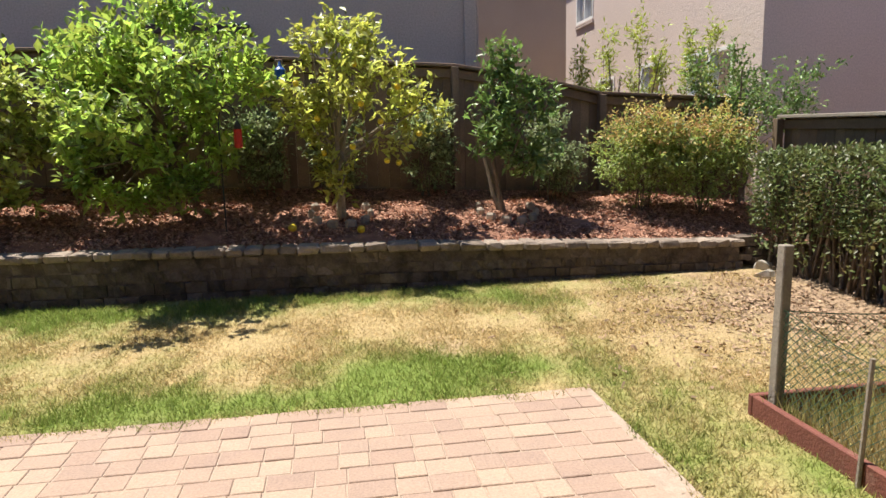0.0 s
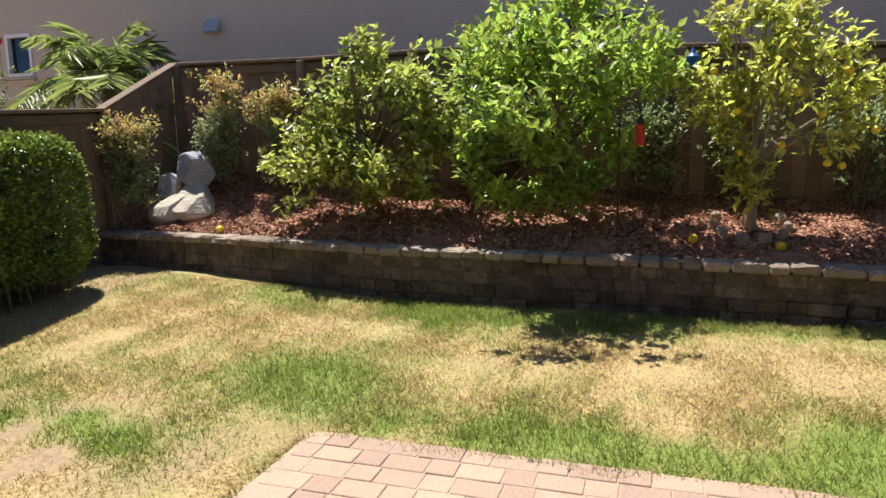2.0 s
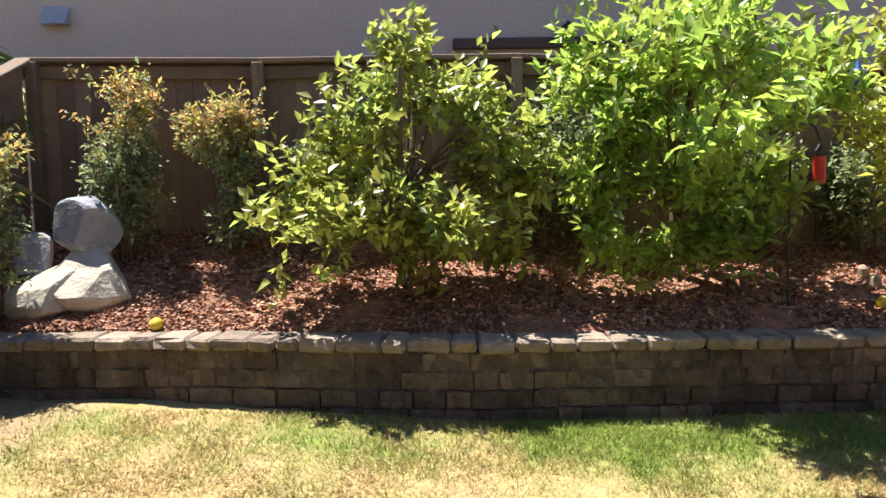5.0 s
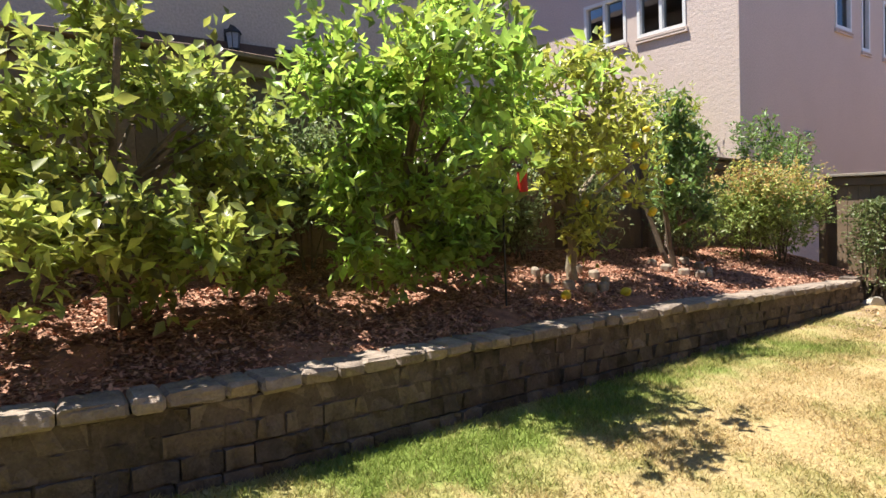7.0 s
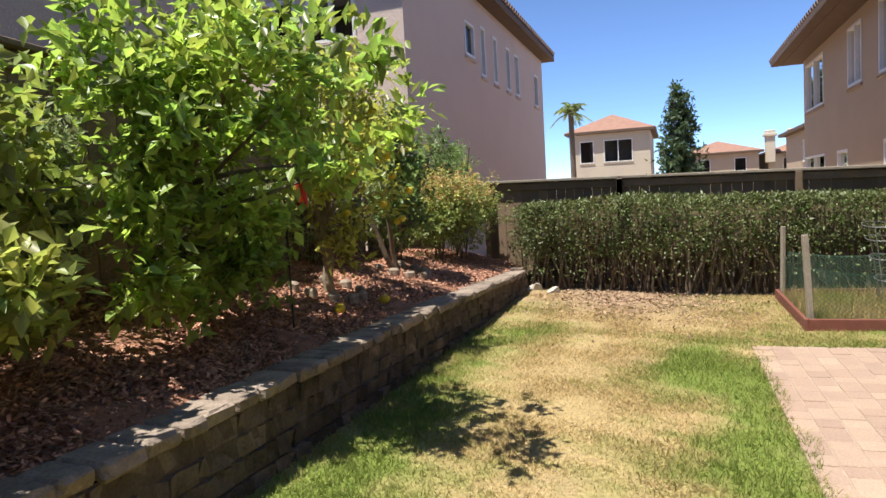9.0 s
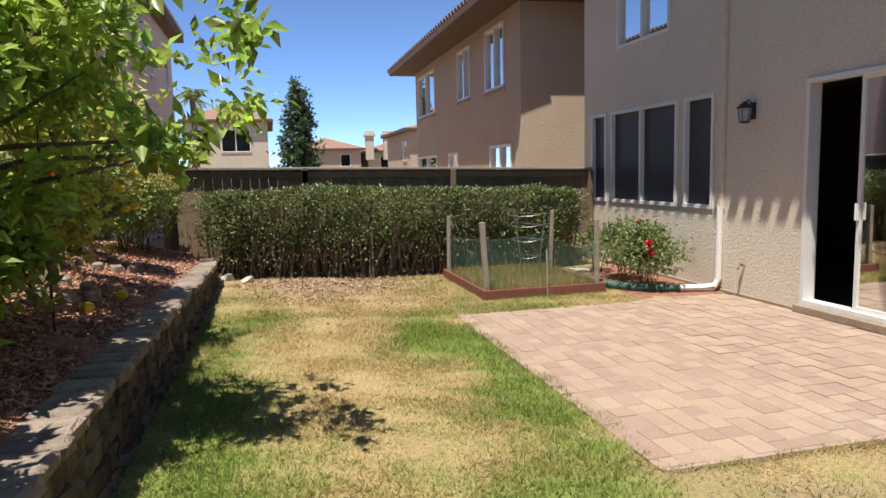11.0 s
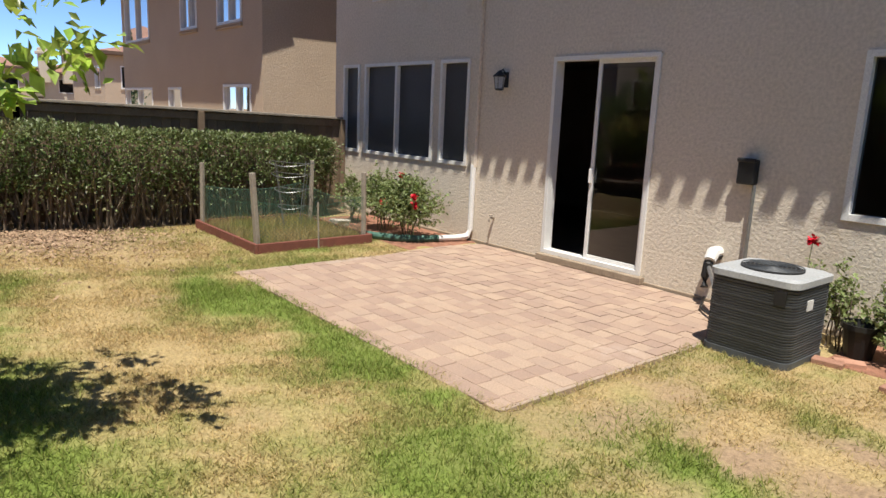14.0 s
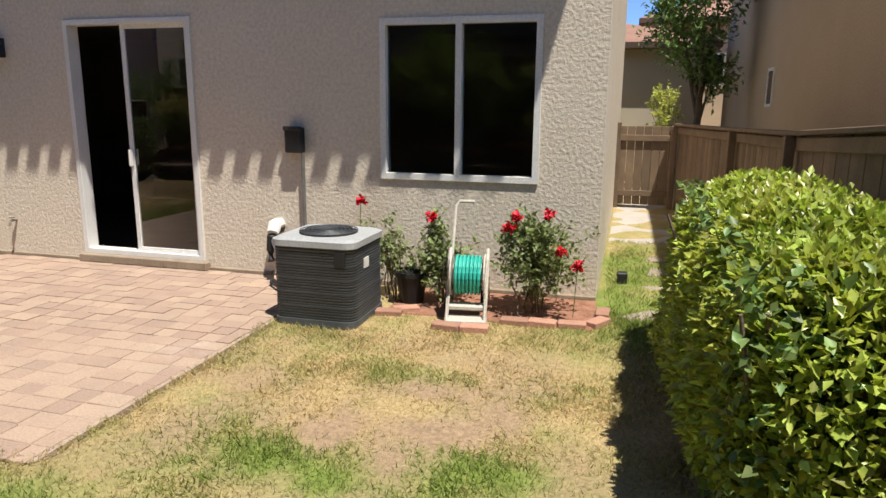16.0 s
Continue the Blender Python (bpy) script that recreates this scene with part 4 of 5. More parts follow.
B = mz(-2.17, 7.45)
plant("orange_tree", "tall bushy citrus tree with glossy light green leaves", "tree", -2.17, 7.45, mz(-2.17, 7.45),
      [(0, -0.1, 1.5, 0.85, 0.85, 0.6), (-0.4, -0.25, 1.95, 0.6, 0.6, 0.45), (0.45, -0.05, 2.0, 0.65, 0.65, 0.42), (0.05, -0.3, 2.35, 0.4, 0.4, 0.3), (-0.75, -0.4, 1.45, 0.42, 0.42, 0.4), (1.0, -0.25, 1.75, 0.42, 0.42, 0.3), (-0.35, -0.25, 1.0, 0.45, 0.4, 0.35), (0.5, -0.2, 0.95, 0.35, 0.35, 0.3), (-0.65, -0.3, 0.5, 0.2, 0.2, 0.35), (0.15, -0.4, 0.55, 0.2, 0.2, 0.3), (0.35, -0.45, 1.2, 0.4, 0.4, 0.35), (0.1, -0.75, 1.75, 0.65, 0.6, 0.4), (-0.3, -1.0, 1.85, 0.45, 0.45, 0.3), (0.05, -1.55, (2.25 - B) / 0.86, 0.42, 0.3, 0.3), (-0.4, -1.66, (2.15 - B) / 0.86, 0.38, 0.26, 0.28), (-0.15, -1.32, (1.9 - B) / 0.86, 0.4, 0.25, 0.25), (-0.75, -0.5, 0.95, 0.3, 0.3, 0.3), (0.1, -0.55, 0.45, 0.3, 0.25, 0.35), (-0.3, -0.5, 0.35, 0.3, 0.25, 0.3), (0.55, -0.45, 0.6, 0.25, 0.22, 0.3), (-0.8, -0.45, 0.6, 0.25, 0.22, 0.35), (-0.05, -0.6, 0.85, 0.35, 0.3, 0.35)],
      8200, 0.108, M["orange_leaf"], 47, 0.05, "bark", per=9, shell=0.35, limbs=26, twig=0.15, width=0.5, scale=(0.9, 0.86), gaps=0.55)
plant("citrus_tree", "low spreading citrus bush with yellowing leaves", "tree", -4.25, 7.45, mz(-4.25, 7.45),
      [(0.05, -0.1, 1.6, 0.5, 0.5, 0.35), (-0.35, -0.15, 1.25, 0.45, 0.45, 0.4), (0.45, -0.15, 1.35, 0.35, 0.35, 0.3), (-0.65, -0.3, 0.85, 0.32, 0.32, 0.35), (0.0, -0.35, 0.7, 0.35, 0.35, 0.4), (0.6, -0.25, 0.75, 0.4, 0.35, 0.3), (-0.95, -0.4, 0.3, 0.28, 0.28, 0.32), (-0.55, -0.5, 0.25, 0.2, 0.2, 0.25), (0.95, -0.15, 1.0, 0.35, 0.35, 0.3), (0.05, -0.5, 0.25, 0.25, 0.22, 0.3), (0.75, -0.4, 0.3, 0.2, 0.2, 0.2), (-0.05, -0.1, 1.95, 0.25, 0.25, 0.2), (-0.35, -0.92, 0.4, 0.13, 0.13, 0.3), (-0.4, -0.7, 0.5, 0.25, 0.25, 0.3), (-0.9, -0.62, 0.55, 0.22, 0.2, 0.22), (0.35, -0.75, 0.45, 0.2, 0.18, 0.22)],
      5000, 0.108, M["citrus_leaf"], 42, 0.035, "bark", per=9, shell=0.35, limbs=24, stems=3, twig=0.16, width=0.52, scale=(0.97, 0.88), gaps=0.45)
plant("lemon_tree", "open lemon tree with yellow-green leaves and ripe fruit", "tree", -0.35, 7.3, mz(-0.35, 7.3),
      [(0.05, -0.1, 1.65, 0.6, 0.6, 0.4), (-0.4, -0.15, 1.5, 0.4, 0.4, 0.35), (0.55, -0.1, 1.45, 0.45, 0.45, 0.35), (0.2, -0.1, 2.05, 0.35, 0.35, 0.25), (-0.25, -0.1, 2.0, 0.25, 0.25, 0.25), (0.9, -0.1, 1.15, 0.35, 0.35, 0.25), (-0.4, -0.1, 1.05, 0.35, 0.35, 0.25), (-0.05, -0.25, 0.55, 0.2, 0.2, 0.28), (0.5, -0.2, 0.95, 0.3, 0.3, 0.25)],
      3000, 0.102, M["lemon_leaf"], 43, 0.045, "bark_pale", per=8, shell=0.4, limbs=24, twig=0.16, width=0.5, scale=(0.95, 0.92), gaps=0.4)
plant("citrus_tree", "slender upright citrus tree with dark green leaves", "tree", 1.6, 7.4, mz(1.6, 7.4),
      [(0, 0, 1.6, 0.38, 0.38, 0.4), (0.0, 0, 1.05, 0.42, 0.42, 0.4), (-0.05, 0, 1.98, 0.2, 0.2, 0.25), (0.4, 0.05, 1.45, 0.25, 0.25, 0.3), (0.3, 0, 0.8, 0.3, 0.3, 0.3), (-0.25, 0, 1.85, 0.15, 0.15, 0.2)],
      2300, 0.1, M["dark_leaf"], 44, 0.035, "bark", shell=0.3, limbs=10, stems=2, twig=0.16, scale=(0.95, 0.86), gaps=0.3)
for fx, fy, fz in ((-0.75, 6.95, 2.35), (-0.15, 6.85, 2.55), (-0.55, 6.9, 1.95), (0.1, 6.8, 1.9), (0.3, 6.9, 2.3), (-0.1, 6.75, 2.1), (0.5, 6.8, 1.75), (0.15, 6.75, 1.45), (0.28, 6.85, 1.42), (-0.5, 7.0, 1.55), (-0.2, 6.78, 1.62)):
    fruit("lemon", "ripe yellow lemon hanging in the lemon tree", fx, fy, fz * 0.9 + 0.1, 0.034, "lemon")
for fx, fy in ((-0.87, 6.93), (-6.0, 6.95), (-0.15, 6.85)):
    fruit("lemon", "fallen yellow lemon lying on the bark mulch", fx, fy, mz(fx, fy) + 0.045, 0.045, "lemon")

NANDINA = ((-6.55, 7.75, 1.12, 0.40), (-5.75, 7.8, 1.0, 0.38), (-4.95, 8.0, 0.8, 0.36), (-2.75, 7.95, 0.9, 0.42), (-7.2, 6.95, 1.1, 0.36), (-3.2, 8.0, 0.95, 0.45), (-1.3, 8.0, 0.75, 0.4), (-0.4, 8.0, 0.7, 0.4), (0.7, 8.0, 0.85, 0.5), (2.3, 7.9, 0.8, 0.5))
for i, (x, y, h, r) in enumerate(NANDINA):
    tips = (h * 0.88, "nandina_top") if i in (0, 1, 4) else None
    plant("shrub", "airy fine-leaved shrub with rusty tips" if tips else "airy fine-leaved green shrub by the fence", "shrub", x, y, mz(x, y),
          [(0, 0, h * 0.75, r * 0.72, r * 0.72, h * 0.4), (0.08, 0, h * 0.5, r * 0.62, r * 0.62, h * 0.4), (-0.08, -0.05, h * 1.0, r * 0.6, r * 0.6, h * 0.22), (0.14, 0.05, h * 1.12, r * 0.45, r * 0.45, h * 0.16)], 4000, 0.058, M["shrub_leaf"], 60 + i, 0.012, "bark", stems=7, shell=0.3, twig=0.12, limbs=8, group="shrubs along the back fence", tips=tips, gaps=0.25)
for i, (x, y, h, r) in enumerate(((3.35, 7.55, 0.95, 0.6), (4.1, 7.4, 0.95, 0.6))):
    plant("shrub", "rounded fine-leaved yellowish shrub in the corner of the bed", "shrub", x, y, mz(x, y),
          [(0, 0, h * 0.7, r, r * 0.9, h * 0.5), (0.1, -0.1, h * 0.95, r * 0.7, r * 0.7, h * 0.35)], 8500, 0.056, M["corner_leaf"], 80 + i, 0.014, "bark", stems=8, shell=0.3, twig=0.12, limbs=8, group="corner shrubs", tips=(h * 0.95, "nandina_top"))
plant("climbing_shrub", "leafy vine spilling over the fence corner with red blossoms", "shrub", 4.75, 7.7, 0.5,
      [(0, 0, 1.35, 0.4, 0.4, 0.5), (0.5, 0.2, 1.6, 0.5, 0.3, 0.35), (0.9, 0.2, 1.35, 0.35, 0.3, 0.25), (-0.4, 0.3, 1.8, 0.18, 0.18, 0.45), (0.05, 0.2, 1.95, 0.15, 0.15, 0.3), (1.25, 0.3, 1.9, 0.3, 0.12, 0.12)],
      3600, 0.07, M["dark_leaf"], 90, 0.02, "bark", stems=6, shell=0.3, limbs=10)
for i in range(6):
    plant("bamboo", "light green upright shrub against the sunlit house", "shrub", 3.2 + 0.42 * i, 9.3 + 0.1 * (i % 2), 0.4,
          [(0, 0, 1.75, 0.16, 0.16, 0.55), (0.03, 0, 2.2 + 0.2 * (i % 3), 0.12, 0.12, 0.4)], 700, 0.09, M["bright_hedge"], 95 + i, 0.012, "bark", stems=4, shell=0.2, limbs=4, width=0.25, group="shrubs beyond the fence")


# ---------------------------------------------------------------- rocks, tree rings, feeder
def rock(name, label, x, y, z, sx, sy, sz, seed, mat):
    rs = np.random.RandomState(seed)
    bm = bmesh.new()
    bmesh.ops.create_icosphere(bm, subdivisions=4, radius=1.0)
    planes = [(Vector(unit(rs.normal(0, 1, (1, 3)))[0]), rs.uniform(0.46, 0.68)) for _ in range(11)]
    for v in bm.verts:
        for nn, dd in planes:
            k = v.co.dot(nn) - dd
            if k > 0:
                v.co -= nn * k
        v.co *= 1.3 + 0.06 * noise.noise(v.co * 2.2 + Vector((seed, 0, 0)))
        v.co = Vector((v.co.x * sx, v.co.y * sy, v.co.z * sz))
    ob = finish(bm, name, M[mat])
    ob.matrix_basis = pose(x, y, z, 0, 0, rs.uniform(0, 90))
    return tagged(ob, label, "rock", "garden boulders")


rock("boulder", "large pale angular garden boulder", -6.92, 7.2, 0.84, 0.30, 0.24, 0.22, 3, "rock")
rock("boulder", "large pale angular garden boulder", -6.58, 7.34, 0.96, 0.27, 0.22, 0.23, 4, "rock")
rock("boulder", "blue-grey boulder with white markings on top of the others", -6.72, 7.55, 1.32, 0.27, 0.2, 0.22, 7, "rock_blue")
rock("boulder", "small grey boulder beside the larger ones", -7.1, 7.48, 1.1, 0.16, 0.15, 0.18, 8, "rock_blue")


def ring_block(x, y, z, rz):
    bm = bmesh.new()
    box(bm, -0.06, 0.06, -0.035, 0.035, -0.05, 0.085, 0.022)
    ob = finish(bm, "edging_block", M["ring"])
    ob.matrix_basis = pose(x, y, z, random.uniform(-5, 5), random.uniform(-4, 4), rz)
    return tagged(ob, "scalloped tan concrete edging block around a tree", "edging block", "tree ring blocks")


for cx, cy, r, a0, a1, n in ((-0.35, 7.33, 0.33, 150, 390, 8), (1.6, 7.42, 0.34, 160, 380, 8)):
    for k in range(n):
        a = radians(a0 + (a1 - a0) * k / (n - 1))
        x, y = cx + r * math.cos(a), cy + r * math.sin(a)
        ring_block(x, y, mz(x, y) + 0.0, math.degrees(a) + 90)

f = thing("bird_feeder", "red bird feeder hanging from a black shepherd's hook", "bird feeder", -1.55, 6.95, mz(-1.55, 6.95))
bm = bmesh.new()
tube(bm, [(0, 0, -0.1), (0, 0, 1.15), (0.02, 0, 1.26), (0.09, 0, 1.32), (0.16, -0.02, 1.28), (0.19, -0.03, 1.18)], 0.008, 6)
part("hook", bm, M["dark_metal"], f, "black iron hook")
bm = bmesh.new()
lathe(bm, [(0.035, 0.88), (0.045, 0.90), (0.04, 1.05), (0.045, 1.07)], 14, (0.19, -0.03, 0))
part("bottle", bm, M["red_plastic"], f, "red nectar bottle")
bm = bmesh.new()
lathe(bm, [(0.03, 1.07), (0.035, 1.11), (0.008, 1.16)], 14, (0.19, -0.03, 0))
part("lid", bm, M["dark_metal"], f)
f = thing("bird_feeder", "blue plastic feeder hanging in the lemon tree", "bird feeder", -0.92, 7.2, 2.33)
bm = bmesh.new()
lathe(bm, [(0.04, -0.08), (0.06, -0.06), (0.06, 0.05), (0.03, 0.08), (0.004, 0.14)], 12)
part("body", bm, M["blue_plastic"], f)


# ---------------------------------------------------------------- raised vegetable bed
def build_bed():
    x0, x1, y0, y1, h = 1.90, 4.02, 1.36, 3.06, 0.115
    b = thing("raised_bed", "low raised garden bed edged with red-stained boards", "raised bed", x0, y0, 0)
    for nm, c in (("front", (x0, x1, y1 - 0.04, y1)), ("back", (x0, x1, y0, y0 + 0.04)), ("left", (x0, x0 + 0.04, y0 + 0.042, y1 - 0.042)), ("right", (x1 - 0.04, x1, y0 + 0.042, y1 - 0.042))):
        bm = bmesh.new()
        box(bm, c[0] - x0, c[1] - x0, c[2] - y0, c[3] - y0, -0.04, h, 0.006)
        part("board", bm, M["redwood"], b, "weathered red-stained board")
    rs = np.random.RandomState(7)
    n = 9000
    px, py = rs.uniform(x0 + 0.06, x1 - 0.06, n), rs.uniform(y0 + 0.06, y1 - 0.06, n)
    hgt = rs.uniform(0.05, 0.22, n)
    a = rs.uniform(0, 6.283, n)
    z0 = np.full(n, 0.0)
    base = np.stack([px, py, z0], 1)
    w = np.stack([0.005 * np.cos(a), 0.005 * np.sin(a), 0 * a], 1)
    tip = base + np.stack([rs.normal(0, 0.05, n), rs.normal(0, 0.05, n), hgt], 1)
    g = raw("weeds", np.stack([base - w, base + w, tip], 1).reshape(-1, 3), np.arange(3 * n).reshape(-1, 3), M["blade"])
    tagged(g, "tall wispy grass growing in the raised bed", "grass", kind="stuff")
    add_attr(g, "dry", np.repeat(np.clip(0.68 + 0.4 * noise_field(px, py, 4.0, 2) + rs.normal(0, 0.15, n), 0, 1), 3))
    for sx, sy, sh, r in ((x0 + 0.12, y1 - 0.08, 0.98, 0.035), (x1 - 0.08, y1 - 0.08, 0.95, 0.03), (x0 + 0.1, y0 + 0.08, 0.95, 0.03), (x1 - 0.5, y0 + 0.1, 1.0, 0.03)):
        bm = bmesh.new()
        box(bm, -r, r, -r * 0.8, r * 0.8, -0.1, sh, 0.006)
        s = finish(bm, "garden_stake", M["wood_grey"])
        s.matrix_basis = pose(sx, sy, 0, rs.uniform(-3, 3), rs.uniform(-4, 4), rs.uniform(-20, 20))
        tagged(s, "weathered wooden stake holding garden netting", "stake", "stakes of the raised bed")
    bm = bmesh.new()
    tube(bm, [(0, 0, -0.1), (0.03, 0, 0.6)], 0.012, 6)
    s = finish(bm, "garden_stake", M["wood_grey"])
    s.matrix_basis = pose(x0 - 0.02, 2.2, 0)
    tagged(s, "thin rusty rod at the edge of the raised bed", "stake", "stakes of the raised bed")
    # netting
    net = thing("garden_netting", "sagging green wire netting round the raised bed", "netting", x0, y0, 0)
    loop = [(x0 + 0.1, y0 + 0.08), (x0 + 0.12, y1 - 0.08), (x1 - 0.08, y1 - 0.08), (x1 - 0.1, y0 + 0.08)]
    for (ax, ay), (bx, by) in zip(loop, loop[1:] + loop[:1]):
        ln = math.hypot(bx - ax, by - ay)
        m = int(ln / 0.055)
        vs, fs = [], []

        def at(u, v):
            sag = 0.08 * math.sin(math.pi * u) * v
            bow = 0.03 * math.sin(5 * u + ax)
            return Vector((ax + (bx - ax) * u - x0 + bow * (by - ay) / ln, ay + (by - ay) * u - y0 - bow * (bx - ax) / ln, 0.10 + (0.52 - sag) * v))

        def strand(p, q, t=0.0016):
            d = (q - p).normalized()
            s = d.cross(Vector((by - ay, ax - bx, 0.3)).normalized()).normalized() * t
            k = len(vs)
            vs.extend([p - s, p + s, q + s, q - s])
            fs.append((k, k + 1, k + 2, k + 3))
        for i in range(m + 1):
            for j in range(10):
                u, v = i / m, j / 10
                if i < m:
                    strand(at(u, v), at((i + 1) / m, (j + 1) / 10))
                if i > 0:
                    strand(at(u, v), at((i - 1) / m, (j + 1) / 10))
        for i in range(m):
            strand(at(i / m, 1.0), at((i + 1) / m, 1.0), 0.003)
        raw("net_side", [tuple(v) for v in vs], fs, M["net"], net)
    cage = thing("tomato_cage", "wire tomato cage of tapering rings", "plant cage", 3.25, 1.9, 0.0)
    for zz, rr in ((0.35, 0.20), (0.6, 0.25), (0.82, 0.29), (0.98, 0.32)):
        bm = bmesh.new()
        tube(bm, [(rr * math.cos(a), rr * math.sin(a), zz + 0.02 * math.sin(2 * a)) for a in np.linspace(0, 2 * math.pi, 25)], 0.005, 5)
        part("ring", bm, M["wire"], cage)
    for k in range(4):
        a = 2 * math.pi * k / 4 + 0.4
        bm = bmesh.new()
        tube(bm, [(0.14 * math.cos(a), 0.14 * math.sin(a), -0.1), (0.32 * math.cos(a), 0.32 * math.sin(a), 1.0)], 0.005, 5)
        part("rod", bm, M["wire"], cage)


build_bed()


# ---------------------------------------------------------------- things along the house wall
def build_ac():
    x0, x1, y0, y1, h = -3.73, -3.05, 0.70, 1.36, 0.68
    cx, cy = (x0 + x1) / 2, (y0 + y1) / 2
    a = thing("air_conditioner", "dark grey louvred outdoor air conditioner with pale lid", "air conditioner", cx, cy, 0)
    hx, hy, r = (x1 - x0) / 2, (y1 - y0) / 2, 0.09

    def rounded(grow, z):
        pts = []
        for sx, sy, a0 in ((1, 1, 0), (-1, 1, 90), (-1, -1, 180), (1, -1, 270)):
            for k in range(5):
                t = radians(a0 + 22.5 * k)
                pts.append(((hx + grow - r) * sx + r * math.cos(t), (hy + grow - r) * sy + r * math.sin(t), z))
        return pts

    def prism(bm, grow, z0, z1, top=0.0):
        lo = [bm.verts.new(p) for p in rounded(grow, z0)]
        hi = [bm.verts.new(p) for p in rounded(grow + top, z1)]
        for k in range(len(lo)):
            j = (k + 1) % len(lo)
            bm.faces.new((lo[k], lo[j], hi[j], hi[k]))
        bm.faces.new(list(reversed(lo)))
        bm.faces.new(hi)
    bm = bmesh.new()
    prism(bm, -0.006, 0.0, h - 0.05)
    part("body", bm, M["ac_body"], a, "dark grey coil guard")
    for k in range(26):
        bm = bmesh.new()
        z = 0.05 + k * 0.0222
        big = k % 5 == 4
        prism(bm, 0.0 if not big else 0.0015, z, z + (0.014 if not big else 0.018), 0.003)
        part("louvre", bm, M["ac_grey"], a)
    bm = bmesh.new()
    prism(bm, 0.01, -0.03, 0.045)
    part("base", bm, M["ac_grey"], a)
    bm = bmesh.new()
    prism(bm, 0.015, h - 0.06, h - 0.012)
    prism(bm, 0.0, h - 0.0118, h + 0.004, -0.02)
    part("lid", bm, M["ac_lid"], a, "pale grey metal lid")
    bm = bmesh.new()
    lathe(bm, [(0.235, h + 0.0045), (0.235, h + 0.012), (0.02, h + 0.012)], 28)
    g = part("fan_opening", bm, M["black_plastic"], a, "dark fan opening")
    for k in range(7):
        bm = bmesh.new()
        rr = 0.04 + 0.032 * k
        tube(bm, [(rr * math.cos(t), rr * math.sin(t), h + 0.022) for t in np.linspace(0, 2 * math.pi, 29)], 0.0045, 5)
        part("grille_ring", bm, M["ac_grey"], g)
    bm = bmesh.new()
    box(bm, -hx - 0.006, -hx + 0.004, hy - 0.32, hy - 0.22, h - 0.25, h - 0.17)
    part("label_plate", bm, M["white_frame"], a, "small white rating plate")
    bm = bmesh.new()
    box(bm, -hx + 0.06, -hx + 0.15, hy - 0.002, hy + 0.008, h - 0.20, h - 0.09, 0.003)
    part("label_plate", bm, M["black_plastic"], a, "small dark access plate")
    # pipes from the wall
    p = thing("refrigerant_pipe", "insulated pipe curving from the wall to the air conditioner", "pipe", -2.50, 0, 0)
    bm = bmesh.new()
    tube(bm, [(0.12, -0.02, 0.50), (0.12, 0.10, 0.50), (0.12, 0.17, 0.42), (0.13, 0.19, 0.30), (0.10, 0.23, 0.20)], [0.055, 0.06, 0.05, 0.04, 0.04], 10)
    part("insulated_pipe", bm, M["black_plastic"], p, "black foam insulation")
    bm = bmesh.new()
    tube(bm, [(0.12, 0.0, 0.53), (0.12, 0.10, 0.53), (0.11, 0.17, 0.46)], [0.06, 0.068, 0.058], 10)
    part("cover", bm, M["white_frame"], p, "white pipe cover")
    bm = bmesh.new()
    tube(bm, [(0.10, 0.19, 0.40), (-0.1, 0.40, 0.25), (-0.30, 0.62, 0.12), (-0.56, 0.9, 0.10)], 0.022, 8)
    part("pipe", bm, M["steel"], p, "bright metal pipe")
    bm = bmesh.new()
    tube(bm, [(0.16, 0.1, 0.06), (0.02, 0.4, 0.03), (-0.25, 0.65, 0.05), (-0.56, 0.85, 0.08)], 0.015, 7)
    part("cable", bm, M["black_plastic"], p, "black cable")
    # disconnect box and conduit
    d = thing("switch_box", "black electrical disconnect box on the stucco wall", "switch box", -2.60, 0, 1.24)
    bm = bmesh.new()
    box(bm, -0.085, 0.085, 0.0, 0.10, 0.0, 0.24, 0.01)
    part("box", bm, M["black_plastic"], d)
    bm = bmesh.new()
    box(bm, -0.092, 0.092, 0.085, 0.115, 0.21, 0.25, 0.008)
    part("hood", bm, M["black_plastic"], d)
    bm = bmesh.new()
    tube(bm, [(-0.08, 0.05, 0.0), (-0.08, 0.05, -0.85), (-0.1, 0.09, -1.0), (-0.35, 0.5, -1.1)], 0.018, 7)
    part("conduit", bm, M["wire"], d, "grey metal conduit")


build_ac()


